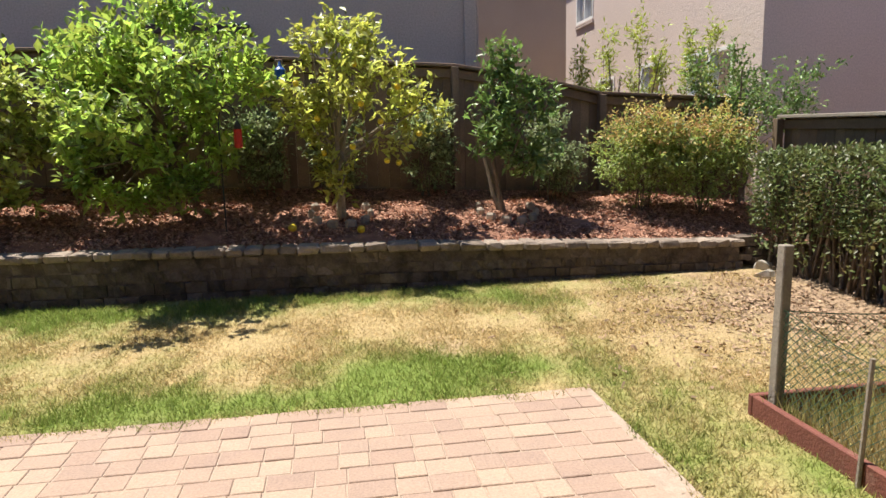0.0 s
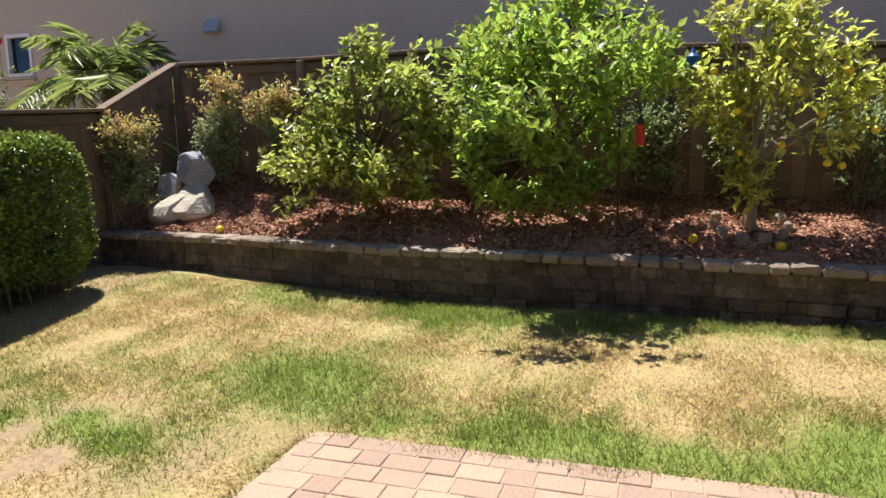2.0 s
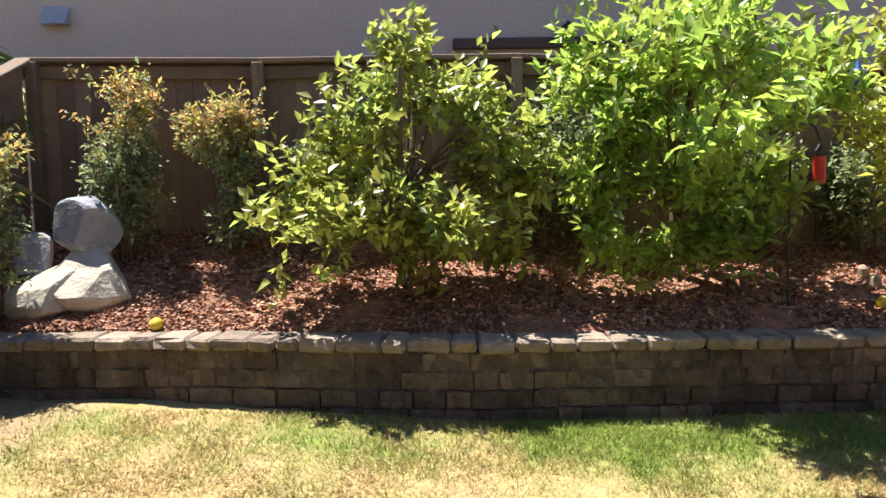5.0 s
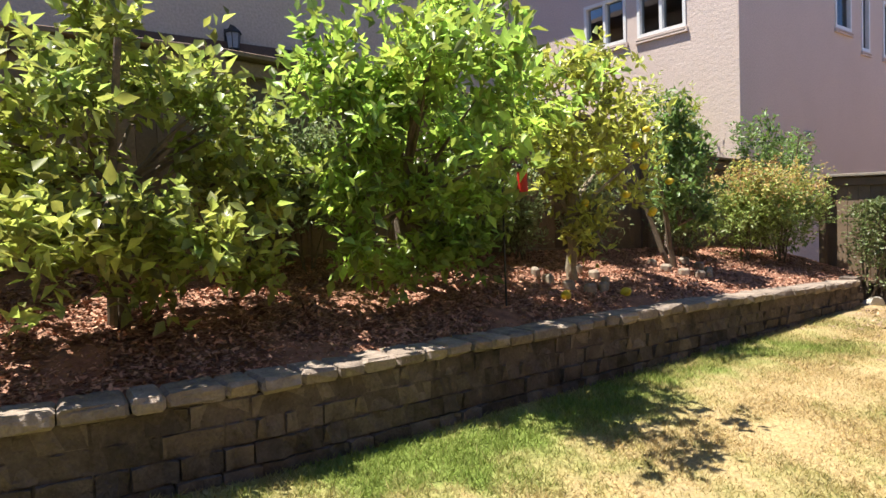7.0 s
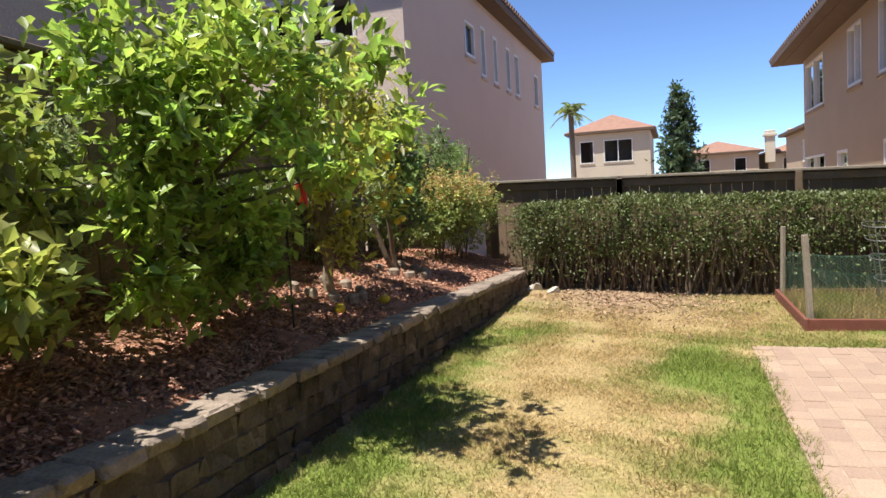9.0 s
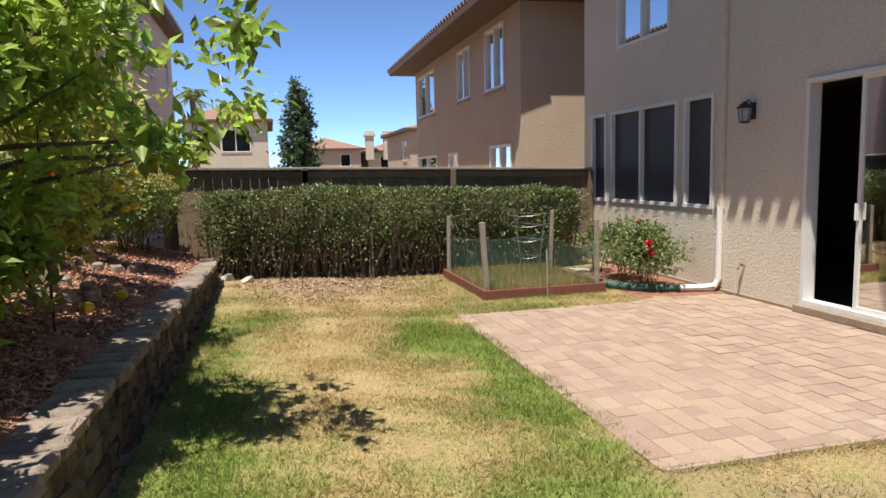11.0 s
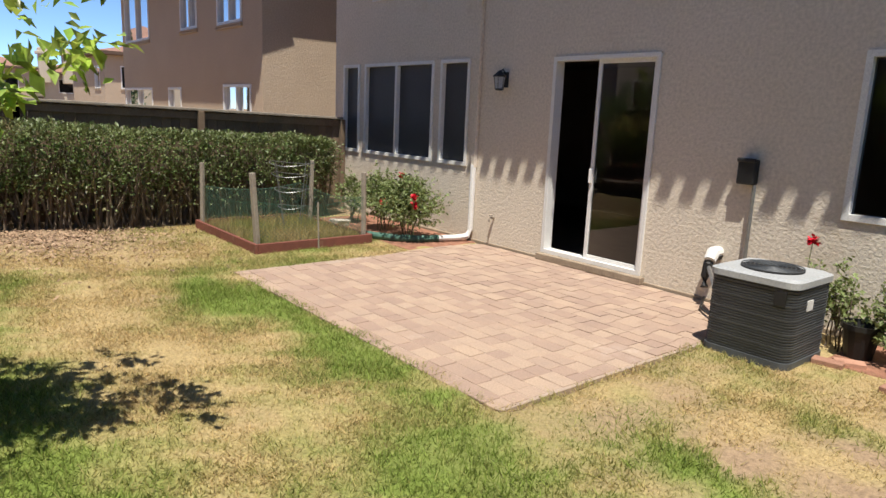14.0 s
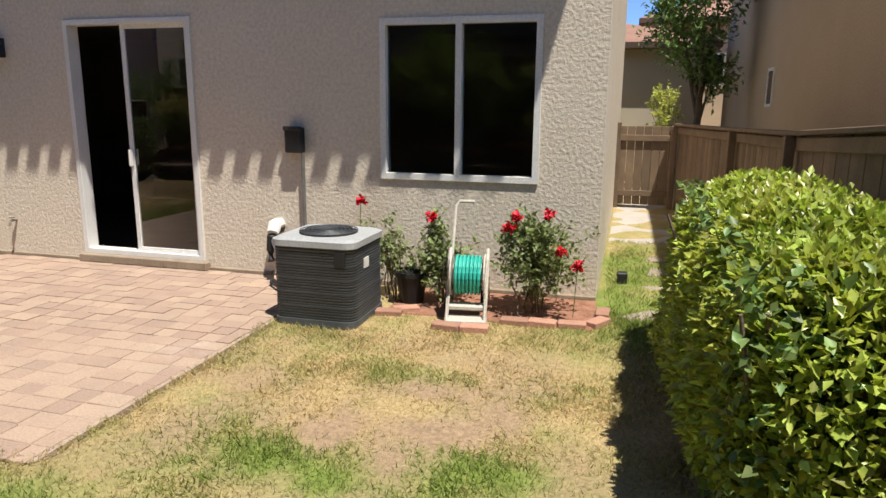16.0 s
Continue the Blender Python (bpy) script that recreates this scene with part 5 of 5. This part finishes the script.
def build_downspout():
    d = thing("downspout", "white downspout running down the stucco wall with a long foot", "downspout", 1.36, 0, 0)
    bm = bmesh.new()
    box(bm, -0.04, 0.04, 0.004, 0.064, 1.06, 5.5, 0.006)
    part("upper_pipe", bm, M["stucco"], d, "painted upper pipe")
    bm = bmesh.new()
    tube(bm, [(0, 0.04, 1.1), (0, 0.045, 0.16), (0.01, 0.09, 0.075), (0.06, 0.22, 0.055), (0.16, 0.5, 0.05)], 0.042, 10)
    part("lower_pipe", bm, M["white_frame"], d, "white lower pipe")
    bm = bmesh.new()
    pts = [(0.16, 0.5, 0.05), (0.24, 0.75, 0.05), (0.42, 1.0, 0.05), (0.7, 1.2, 0.055), (0.95, 1.3, 0.06)]
    fine = []
    for a, b in zip(pts, pts[1:]):
        fine += [tuple(np.array(a) + (np.array(b) - np.array(a)) * t) for t in np.linspace(0, 1, 9)[:-1]]
    tube(bm, fine, [0.046 + 0.006 * (k % 2) for k in range(len(fine))], 10)
    part("flexible_hose", bm, M["green_pipe"], d, "green corrugated drain hose")
    t = thing("garden_tap", "small brass tap on the stucco wall", "tap", 0.92, 0, 0.40)
    bm = bmesh.new()
    tube(bm, [(0, 0, 0), (0, 0.07, 0), (0, 0.09, -0.02), (0, 0.095, -0.06)], 0.014, 8)
    part("spout", bm, M["wood_grey"], t)
    bm = bmesh.new()
    lathe(bm, [(0.028, 0.03), (0.03, 0.04), (0.008, 0.045)], 10, (0, 0.06, 0))
    part("handle", bm, M["wood_grey"], t)


build_downspout()


def rose(name, label, x, y, h, r, n, seed, blooms, extra=()):
    ob = plant(name, label, "rose bush", x, y, -0.02, [(0, 0, h * 0.62, r, r * 0.9, h * 0.36), (0.05, 0, h * 0.85, r * 0.6, r * 0.6, h * 0.25), *extra], n, 0.05, M["rose_leaf"], seed, 0.012, "bark", stems=7, shell=0.15, twig=0.1, limbs=8, width=0.6, group="rose bushes")
    rs = np.random.RandomState(seed + 500)
    for bx, by, bz in blooms:
        pts = np.repeat(np.array([[bx - x, by - y, bz + 0.02]]), 46, 0) + rs.normal(0, 0.014, (46, 3))
        leaf_mesh("bloom", pts, unit(rs.normal(0, 1, (46, 3)) + np.array([0, 0, 0.25])), 0.044, M["petal"], ob, rs, 0.95, "red rose bloom")
        bm = bmesh.new()
        tube(bm, [(bx - x + 0.02, by - y - 0.01, bz - 0.4), (bx - x, by - y, bz)], 0.004, 5)
        part("stem", bm, M["rose_leaf"], ob)
    return ob


rose("rose_bush", "rose bush with red blooms against the house wall", 1.86, 0.75, 0.80, 0.48, 5400, 201, ((1.50, 0.95, 0.55), (2.12, 0.75, 0.88), (2.28, 0.95, 0.5), (1.46, 1.0, 0.66)))
rose("rose_bush", "leggy rose bush against the house wall", 2.65, 0.72, 0.78, 0.45, 3600, 202, ())
rose("rose_bush", "sparse rose bush near the hedge", 3.45, 0.7, 0.7, 0.34, 1400, 203, ())
rose("rose_bush", "rose bush behind the air conditioner", -3.68, 0.35, 0.62, 0.28, 800, 204, ((-3.42, 0.42, 0.86),))
rose("rose_bush", "low rose bush beside the hose reel", -4.22, 0.45, 0.5, 0.27, 2000, 205, ((-4.10, 0.50, 0.76),), extra=((0.1, 0.0, 0.6, 0.06, 0.06, 0.2),))
rose("rose_bush", "rose bush with red blooms near the house corner", -5.02, 0.5, 0.74, 0.36, 3400, 206, ((-4.84, 0.6, 0.80), (-4.80, 0.72, 0.74), (-5.22, 0.75, 0.58), (-5.36, 0.78, 0.48), (-5.1, 0.55, 0.84)))


def build_reel():
    r = thing("hose_reel", "cream hose reel cart wound with turquoise hose", "hose reel", -4.50, 0.80, 0, 8)
    for sx in (-0.15, 0.15):
        bm = bmesh.new()
        tube(bm, [(sx, 0.24, 0.02), (sx, 0.10, 0.28), (sx, 0.02, 0.48), (sx, -0.04, 0.56)], 0.018, 7)
        tube(bm, [(sx, -0.22, 0.10), (sx, 0.02, 0.42)], 0.016, 7)
        part("side_frame", bm, M["reel"], r)
        bm = bmesh.new()
        tube(bm, [(sx + 0.02, -0.24, 0.10), (sx + 0.06, -0.24, 0.10)], 0.095, 16)
        part("wheel", bm, M["black_plastic"], r, "dark wheel")
        bm = bmesh.new()
        tube(bm, [(sx * 0.93, 0.02, 0.36), (sx * 0.85, 0.02, 0.36)], 0.17, 20)
        part("flange", bm, M["reel"], r)
    bm = bmesh.new()
    tube(bm, [(0.14, -0.04, 0.5), (0.13, -0.2, 0.88), (0.10, -0.22, 0.92), (-0.02, -0.22, 0.92)], 0.014, 7)
    part("handle", bm, M["reel"], r)
    bm = bmesh.new()
    box(bm, -0.16, 0.16, 0.10, 0.26, 0.0, 0.05, 0.01)
    box(bm, -0.15, 0.15, 0.06, 0.16, 0.10, 0.14, 0.01)
    part("tray", bm, M["reel"], r)
    bm = bmesh.new()
    tube(bm, [(-0.12, 0.02, 0.36), (0.12, 0.02, 0.36)], 0.09, 14)
    part("drum", bm, M["reel"], r)
    for lay, n in ((0.105, 10), (0.128, 9), (0.15, 7)):
        for k in range(n):
            bm = bmesh.new()
            x = -0.105 + 0.21 * (k + 0.5) / n
            tube(bm, [(x, 0.02 + lay * math.cos(t), 0.36 + lay * math.sin(t)) for t in np.linspace(0, 2 * math.pi, 21)], 0.0115, 6)
            part("hose", bm, M["green_hose"], r, "turquoise garden hose")
    pot = thing("plant_pot", "black plastic plant pot by the house wall", "plant pot", -3.92, 0.50, 0)
    bm = bmesh.new()
    lathe(bm, [(0.10, -0.02), (0.14, 0.24), (0.155, 0.24), (0.155, 0.28), (0.14, 0.28), (0.12, 0.2)], 16)
    part("body", bm, M["black_plastic"], pot)


build_reel()
# soil strip and brick edging of the rose bed
bm = bmesh.new()
box(bm, -5.50, -3.78, 0.024, 0.86, -0.06, 0.0, 0.01)
tagged(finish(bm, "rose_bed_soil", M["mulch"]), "strip of dark soil along the wall", "soil", kind="structure")
bm = bmesh.new()
box(bm, 1.25, 4.1, 0.02, 1.2, -0.06, 0.0, 0.01)
tagged(finish(bm, "rose_bed_soil", M["mulch"]), "strip of dark soil under the roses", "soil", kind="structure")
bm = bmesh.new()
box(bm, -0.11, 0.11, -0.055, 0.055, 0, 0.055, 0.006)
mesh_brick = finish(bm, "edging_brick", M["brick_red"])
mesh_brick.matrix_basis = pose(-5.56, 0.42, -0.02, 0, 0, 88)
tagged(mesh_brick, "reddish edging brick bordering the rose bed", "brick", "bricks of the rose bed")
for x, y, a in ((-5.53, 0.68, 60), (-5.34, 0.80, 4), (-5.11, 0.82, -3), (-4.89, 0.84, 2), (-4.62, 1.10, 5), (-4.40, 1.11, -4), (-3.96, 0.78, 30), (-3.85, 0.90, 10)):
    copy_thing(mesh_brick, pose(x, y, -0.02, 0, 0, a))
rock("stone", "pale stone at the foot of the hedge", 4.05, 6.0, 0.12, 0.12, 0.09, 0.07, 12, "rock")
rock("stone", "pale stone beside the retaining wall end", 4.2, 6.35, 0.13, 0.11, 0.1, 0.08, 13, "rock")
rock("stone", "pale stone lying in the raised bed", 3.1, 1.2, 0.06, 0.2, 0.12, 0.08, 14, "rock")
for i, (x, y) in enumerate(((-6.05, -0.6), (-6.1, -1.3), (-6.05, -2.0), (-5.9, 0.35))):
    rock("stepping_stone", "pale stepping stone in the side passage", x, y, -0.02, 0.22, 0.16, 0.03, 20 + i, "ring")
bm = bmesh.new()
box(bm, -6.35, -5.50, -9.0, -2.9, -0.1, -0.012, 0.01)
tagged(finish(bm, "pavement_side", M["concrete"]), "concrete path leading to the side gate", "path", kind="structure")
bm = bmesh.new()
box(bm, -0.05, 0.05, -0.05, 0.05, -0.05, 0.10, 0.01)
lv = finish(bm, "garden_light", M["black_plastic"])
lv.matrix_basis = pose(-5.70, -0.75, 0)
tagged(lv, "small black path light by the corner of the house", "path light")


# ---------------------------------------------------------------- beyond the fences
def palm(name, label, x, y, z, h, n, ln, seed, trunk=0.12):
    rs = np.random.RandomState(seed)
    ob = thing(name, label, "palm tree", x, y, z)
    bm = bmesh.new()
    tube(bm, [(0, 0, -0.1), (0.02, 0, h * 0.5), (0, 0.02, h)], [trunk * 1.2, trunk, trunk * 0.9], 9)
    part("trunk", bm, M["bark"], ob)
    for k in range(n):
        a = 2.4 * k
        el = rs.uniform(-0.25, 1.25)
        d = np.array([math.cos(a) * math.cos(el), math.sin(a) * math.cos(el), math.sin(el)])
        t = np.linspace(0, 1, 34)
        spine = np.array([0, 0, h]) + d * t[:, None] * ln + np.array([0, 0, -0.55 * ln]) * (t[:, None] ** 2.2) * rs.uniform(0.6, 1.2)
        tang = unit(np.gradient(spine, axis=0))
        side = unit(np.cross(tang, np.array([0, 0, 1.0])))
        pts = np.concatenate([spine[3:], spine[3:]])
        dirs = np.concatenate([tang[3:] * 0.55 + side[3:] - [0, 0, 0.2], tang[3:] * 0.55 - side[3:] - [0, 0, 0.2]])
        leaf_mesh("frond", pts, unit(dirs), 0.34 * ln, M["palm_leaf"], ob, rs, 0.09, spread=0.06)
    return ob


palm("palm_tree", "feathery green palm beyond the side fence", -8.75, 8.35, 0.1, 2.55, 30, 1.3, 301)
palm("palm_tree", "distant palm above the roofs", 30.0, 9.2, -1.0, 6.6, 18, 1.0, 302, 0.15)
plant("conifer_tree", "tall blue-green tree above the distant roofs", "tree", 36.0, 3.85, -1.5,
      [(0, 0, 4.6, 1.1, 1.1, 1.6), (0.1, 0, 6.3, 0.9, 0.9, 1.4), (-0.1, 0, 7.8, 0.55, 0.55, 1.0), (0, 0, 3.2, 1.1, 1.1, 1.2)], 5200, 0.32, M["far_leaf"], 303, 0.16, "bark", shell=0.2, twig=0.4)
plant("street_tree", "leafy tree beyond the side gate", "tree", -7.2, -11.2, -0.03,
      [(0.3, 0, 3.3, 0.85, 0.8, 0.7), (0, 0, 4.5, 1.2, 1.1, 1.0), (-0.3, 0, 2.5, 0.5, 0.5, 0.5), (0.8, 0, 4.0, 0.5, 0.5, 0.5)], 5200, 0.15, M["dark_leaf"], 304, 0.09, "bark", shell=0.2, twig=0.3)
plant("shrub", "yellow-green shrub beyond the side gate", "shrub", -6.4, -9.6, -0.03, [(0, 0, 1.7, 0.35, 0.4, 0.5)], 900, 0.09, M["lemon_leaf"], 305, 0.03, "bark", stems=4, shell=0.2)
plant("shrub", "dark green trees on the slope beyond the pergola", "shrub", -20.0, 12.0, -0.03, [(0, 0, 5.0, 1.8, 1.8, 1.6), (0, 1.8, 6.2, 1.6, 1.4, 1.4), (-1.0, -2.0, 5.6, 1.8, 1.8, 1.6), (0, 0, 3.0, 2.4, 2.4, 1.4), (0, 2.0, 3.6, 1.5, 1.5, 1.4), (0, -3.5, 4.0, 2.0, 2.0, 2.0)], 9000, 0.55, M["far_leaf"], 306, 0.08, "bark", stems=4, shell=0.3, twig=0.3)
rose("rose_bush", "climbing rose with red blooms beyond the side fence", -10.25, 7.75, 2.95, 0.3, 1300, 207, ((-10.25, 7.6, 3.3), (-10.2, 7.75, 3.2), (-10.15, 7.2, 2.95), (-10.3, 7.62, 3.12), (-10.25, 7.95, 3.2)))
pg = thing("pergola", "dark timber pergola with a folded fabric shade next door", "pergola", -10.45, 7.3, 0)
for px, py in ((0.0, 0.0), (-2.6, 0.0), (0.0, -2.8), (-2.6, -2.8)):
    bm = bmesh.new()
    box(bm, px - 0.08, px + 0.08, py - 0.08, py + 0.08, -0.03, 3.42, 0.01)
    part("post", bm, M["eave"], pg)
for k in range(6):
    bm = bmesh.new()
    box(bm, -3.0, 0.3, 0.1 - 0.6 * k, 0.18 - 0.6 * k, 3.42, 3.58, 0.008)
    part("beam", bm, M["eave"], pg)
bm = bmesh.new()
box(bm, -0.06, 0.06, -2.7, -0.12, 3.0, 3.3, 0.04)
part("shade", bm, M["fabric"], pg, "folded brown fabric")


# ---------------------------------------------------------------- fences, gate
def fence(name, label, pts, boards_mat, face, h=1.85, board=0.142, cap_mat="wood_fence", post_every=2.44, base=None):
    """Board fence along pts (x, y, top). Boards stand on their own; rails, posts and cap on the side that face names (+1 or -1)."""
    fob = thing(name, label, "fence", pts[0][0], pts[0][1], 0, kind="structure")
    ox, oy = pts[0][0], pts[0][1]
    for (ax, ay, at_), (bx, by, bt) in zip(pts, pts[1:]):
        ln = math.hypot(bx - ax, by - ay)
        ux, uy = (bx - ax) / ln, (by - ay) / ln
        nx, ny = -uy * face, ux * face
        ang = math.degrees(math.atan2(uy, ux))
        n = max(1, round(ln / board))
        slope = (bt - at_) / ln

        def bar(nm, s0, s1, d0, d1, zlo, zhi, mat, bev=0.006):
            bm = bmesh.new()
            vs = box(bm, s0, s1, min(d0, d1) , max(d0, d1), zlo, zhi, bev)
            for v in bm.verts:
                s, d = v.co.x, v.co.y
                v.co = Vector((ax - ox + ux * s + nx * d, ay - oy + uy * s + ny * d, v.co.z + slope * s))
            return part(nm, bm, M[mat], fob)
        for k in range(n):
            s0 = ln * k / n
            w = ln / n - 0.002
            lo = at_ - h + random.uniform(-0.015, 0.015)
            bar("board", s0 + 0.001, s0 + w, -0.019, 0.0 + 0.003 * (k % 2), lo, at_ - 0.041, boards_mat, 0.003)
        bar("rail", 0, ln, 0.004, 0.042, at_ - 0.17, at_ - 0.06, boards_mat)
        bar("rail", 0, ln, 0.004, 0.042, at_ - h + 0.2, at_ - h + 0.29, boards_mat)
        bar("cap", -0.02, ln + 0.02, -0.06, 0.10, at_ - 0.04, at_, cap_mat)
        m = max(1, round(ln / post_every))
        for k in range(m + 1):
            s = ln * k / m
            bar("post", s - 0.045, s + 0.045, 0.044, 0.132, at_ - h - 0.1, at_ - 0.042, boards_mat)
    return fob


fence("fence_north", "dark brown board fence with posts and a cap rail behind the bed", [(-7.40, 8.25, 2.78), (-5.5, 8.2, 2.74), (-3.3, 8.22, 2.75), (-1.0, 8.25, 2.64), (1.15, 8.35, 2.55), (2.4, 8.45, 2.36), (3.2, 8.62, 2.2)], "wood_fence", -1)
fence("fence_northeast", "dark brown board fence behind the corner shrubs", [(3.26, 8.6, 2.2), (5.05, 8.15, 2.06)], "wood_fence", -1, h=1.75)
fence("fence_east", "weathered board fence with a double cap rail along the hedge", [(5.02, 7.2, 1.80), (5.02, 5.08, 1.76), (5.02, 2.61, 1.71), (5.04, 0.06, 1.65)], "wood_light", -1, h=1.75, cap_mat="wood_grey")
fence("fence_west", "brown board fence along the side of the yard", [(-7.5, 8.18, 2.78), (-7.55, 6.9, 2.12), (-7.5, 4.2, 1.95), (-7.2, 2.0, 1.62), (-7.12, -0.6, 1.50), (-7.0, -3.2, 1.46), (-6.5, -6.2, 1.45)], "wood_fence", 1)
gt = thing("gate", "brown board gate closing the side passage", "gate", -6.42, -6.2, 0)
for k in range(7):
    bm = bmesh.new()
    box(bm, -0.05 + 0.137 * k, 0.08 + 0.137 * k, -0.02, 0.0, 0.05, 1.40, 0.004)
    part("board", bm, M["wood_light"], gt)
for zz in (0.2, 1.15):
    bm = bmesh.new()
    box(bm, -0.05, 0.9, 0.002, 0.04, zz, zz + 0.1, 0.005)
    part("rail", bm, M["wood_light"], gt)
for xx in (-0.12, 0.92):
    bm = bmesh.new()
    box(bm, xx - 0.05, xx + 0.05, -0.05, 0.05, -0.05, 1.46, 0.006)
    part("post", bm, M["wood_light"], gt)


# ---------------------------------------------------------------- retaining wall, block by block
def build_retaining_wall():
    w = thing("retaining_wall", "low split-face concrete block retaining wall, face shade-toned, cap sun-toned pale", "retaining wall", 0, WALL_Y, 0, kind="structure")
    bm = bmesh.new()
    n = 48
    xs = np.linspace(-7.5, 4.0, n)
    lo = [bm.verts.new((x, 0.05 + wall_bend(x), -0.15)) for x in xs]
    hi = [bm.verts.new((x, 0.05 + wall_bend(x), wall_top(x) - 0.07)) for x in xs]
    lb = [bm.verts.new((x, 0.26 + wall_bend(x), -0.15)) for x in xs]
    hb = [bm.verts.new((x, 0.26 + wall_bend(x), wall_top(x) - 0.07)) for x in xs]
    for k in range(n - 1):
        bm.faces.new((lo[k], lo[k + 1], hi[k + 1], hi[k]))
        bm.faces.new((hi[k], hi[k + 1], hb[k + 1], hb[k]))
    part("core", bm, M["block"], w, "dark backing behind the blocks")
    rs = np.random.RandomState(17)
    shapes = []
    for s in range(5):
        bm = bmesh.new()
        box(bm, -0.5, 0.5, 0.0, 0.2, 0.0, 1.0)
        bmesh.ops.subdivide_edges(bm, edges=[e for e in bm.edges if abs(e.verts[0].co.x - e.verts[1].co.x) > 0.5], cuts=2)
        for v in bm.verts:
            if v.co.y < 0.1:
                v.co.y += rs.uniform(-0.022, 0.026)
                v.co.x *= rs.uniform(0.95, 0.985)
                v.co.z = 0.5 + (v.co.z - 0.5) * rs.uniform(0.88, 0.98)
        me = bpy.data.meshes.new("block")
        bm.to_mesh(me)
        bm.free()
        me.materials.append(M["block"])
        shapes.append(me)
    x, course = -7.5, 0
    for course in range(5):
        x = -7.5 - 0.1 * (course % 2)
        while x < 3.95:
            ln = rs.choice((0.16, 0.22, 0.29)) * rs.uniform(0.92, 1.08)
            top = wall_top(x + ln / 2) - 0.075
            hgt = (top + 0.05) / 5
            ob = new("block", shapes[rs.randint(5)])
            ob.parent = w
            sl = math.degrees(math.atan(-0.012))
            ob.matrix_basis = Matrix.LocRotScale((x + ln / 2, rs.uniform(-0.008, 0.010) + 0.012 * course + wall_bend(x + ln / 2), -0.05 + hgt * course), Euler((0, -radians(sl), math.atan2(wall_bend(x + ln) - wall_bend(x), ln))), (ln - 0.006, 1.0, hgt - 0.004))
            x += ln
    x = -7.52
    while x < 4.0:
        ln = rs.choice((0.17, 0.23, 0.30)) * rs.uniform(0.92, 1.08)
        bm = bmesh.new()
        box(bm, -ln / 2 + 0.004, ln / 2 - 0.004, -0.03, 0.27, 0.0, 0.08, 0.018)
        for v in bm.verts:
            v.co += Vector((rs.uniform(-0.004, 0.004), rs.uniform(-0.014, 0.014), rs.uniform(-0.007, 0.005)))
        c = part("cap_stone", bm, M["cap"], w)
        c.matrix_basis = pose(x + ln / 2, 0.045 + rs.uniform(-0.016, 0.016) + wall_bend(x + ln / 2), wall_top(x + ln / 2) - 0.074, rs.uniform(-1, 1), 0.7, rs.uniform(-1.2, 1.2) + math.degrees(math.atan2(wall_bend(x + ln) - wall_bend(x), ln)))
        x += ln
    # stepped ends
    for k in range(4):
        for xe, sgn in ((4.0, 1), (-7.55, -1)):
            ob = new("block", shapes[k % 5])
            ob.parent = w
            ob.matrix_basis = Matrix.LocRotScale((xe + sgn * (0.16 + 0.09 * (3 - k)), 0.08 + wall_bend(xe), 0.0 + 0.115 * k), Euler((0, 0, radians(8 * sgn))), (0.3, 1.0, 0.11))


build_retaining_wall()


# ---------------------------------------------------------------- patio, paver by paver
def build_patio():
    p = thing("patio", "patio of sand-coloured concrete pavers in long and square sizes", "patio", -3.0, 0, 0, kind="structure")
    bm = bmesh.new()
    box(bm, -0.03, 4.17, 0.06, 3.63, -0.10, -0.006)
    part("bedding_sand", bm, M["sand"], p)

    def paver_mesh(ln, dp):
        bm = bmesh.new()
        g = 0.0035
        box(bm, -ln / 2 + g, ln / 2 - g, -dp / 2 + g, dp / 2 - g, -0.04, 0.0, 0.004)
        me = bpy.data.meshes.new("paver")
        bm.to_mesh(me)
        bm.free()
        me.materials.append(M["paver"])
        return me

    big, small, dp = paver_mesh(0.232, 0.156), paver_mesh(0.156, 0.156), 0.157
    rs = np.random.RandomState(29)
    singles, rest = 0, bmesh.new()
    row = 0
    y = 0.03 + dp / 2
    while y < 3.6:
        x = -0.12 * (row % 3) - 0.03 * (row % 2)
        k = row
        edge = 4.13 + 0.10 * math.sin(y * 2.0) * (1 if y < 2.6 else 0)
        while x < edge - 0.05:
            ln = 0.232 if k % 2 == 0 else 0.156
            x0, x1 = max(x, 0.0), min(x + ln, edge)
            if x1 - x0 > 0.05:
                cz, rx, ry = rs.uniform(-0.003, 0.003), rs.normal(0, 0.28), rs.normal(0, 0.28)
                if y > 1.85 and singles < 300:
                    ob = new("paver", big if ln > 0.2 else small)
                    ob.parent = p
                    m = pose((x0 + x1) / 2, y, cz, rx, ry, rs.normal(0, 0.5))
                    ob.matrix_basis = m @ Matrix.Diagonal(((x1 - x0) / ln, 1, 1, 1))
                    singles += 1
                else:
                    g = 0.0035
                    box(rest, -(x1 - x0) / 2 + g, (x1 - x0) / 2 - g, -dp / 2 + g, dp / 2 - g, -0.04, 0.0, 0.0, pose((x0 + x1) / 2, y, cz, rx, ry, 0))
            x += ln
            k += 1
        y += dp
        row += 1
    o = part("pavers", rest, M["paver_far"], p)
    o["kind"] = "stuff"


build_patio()
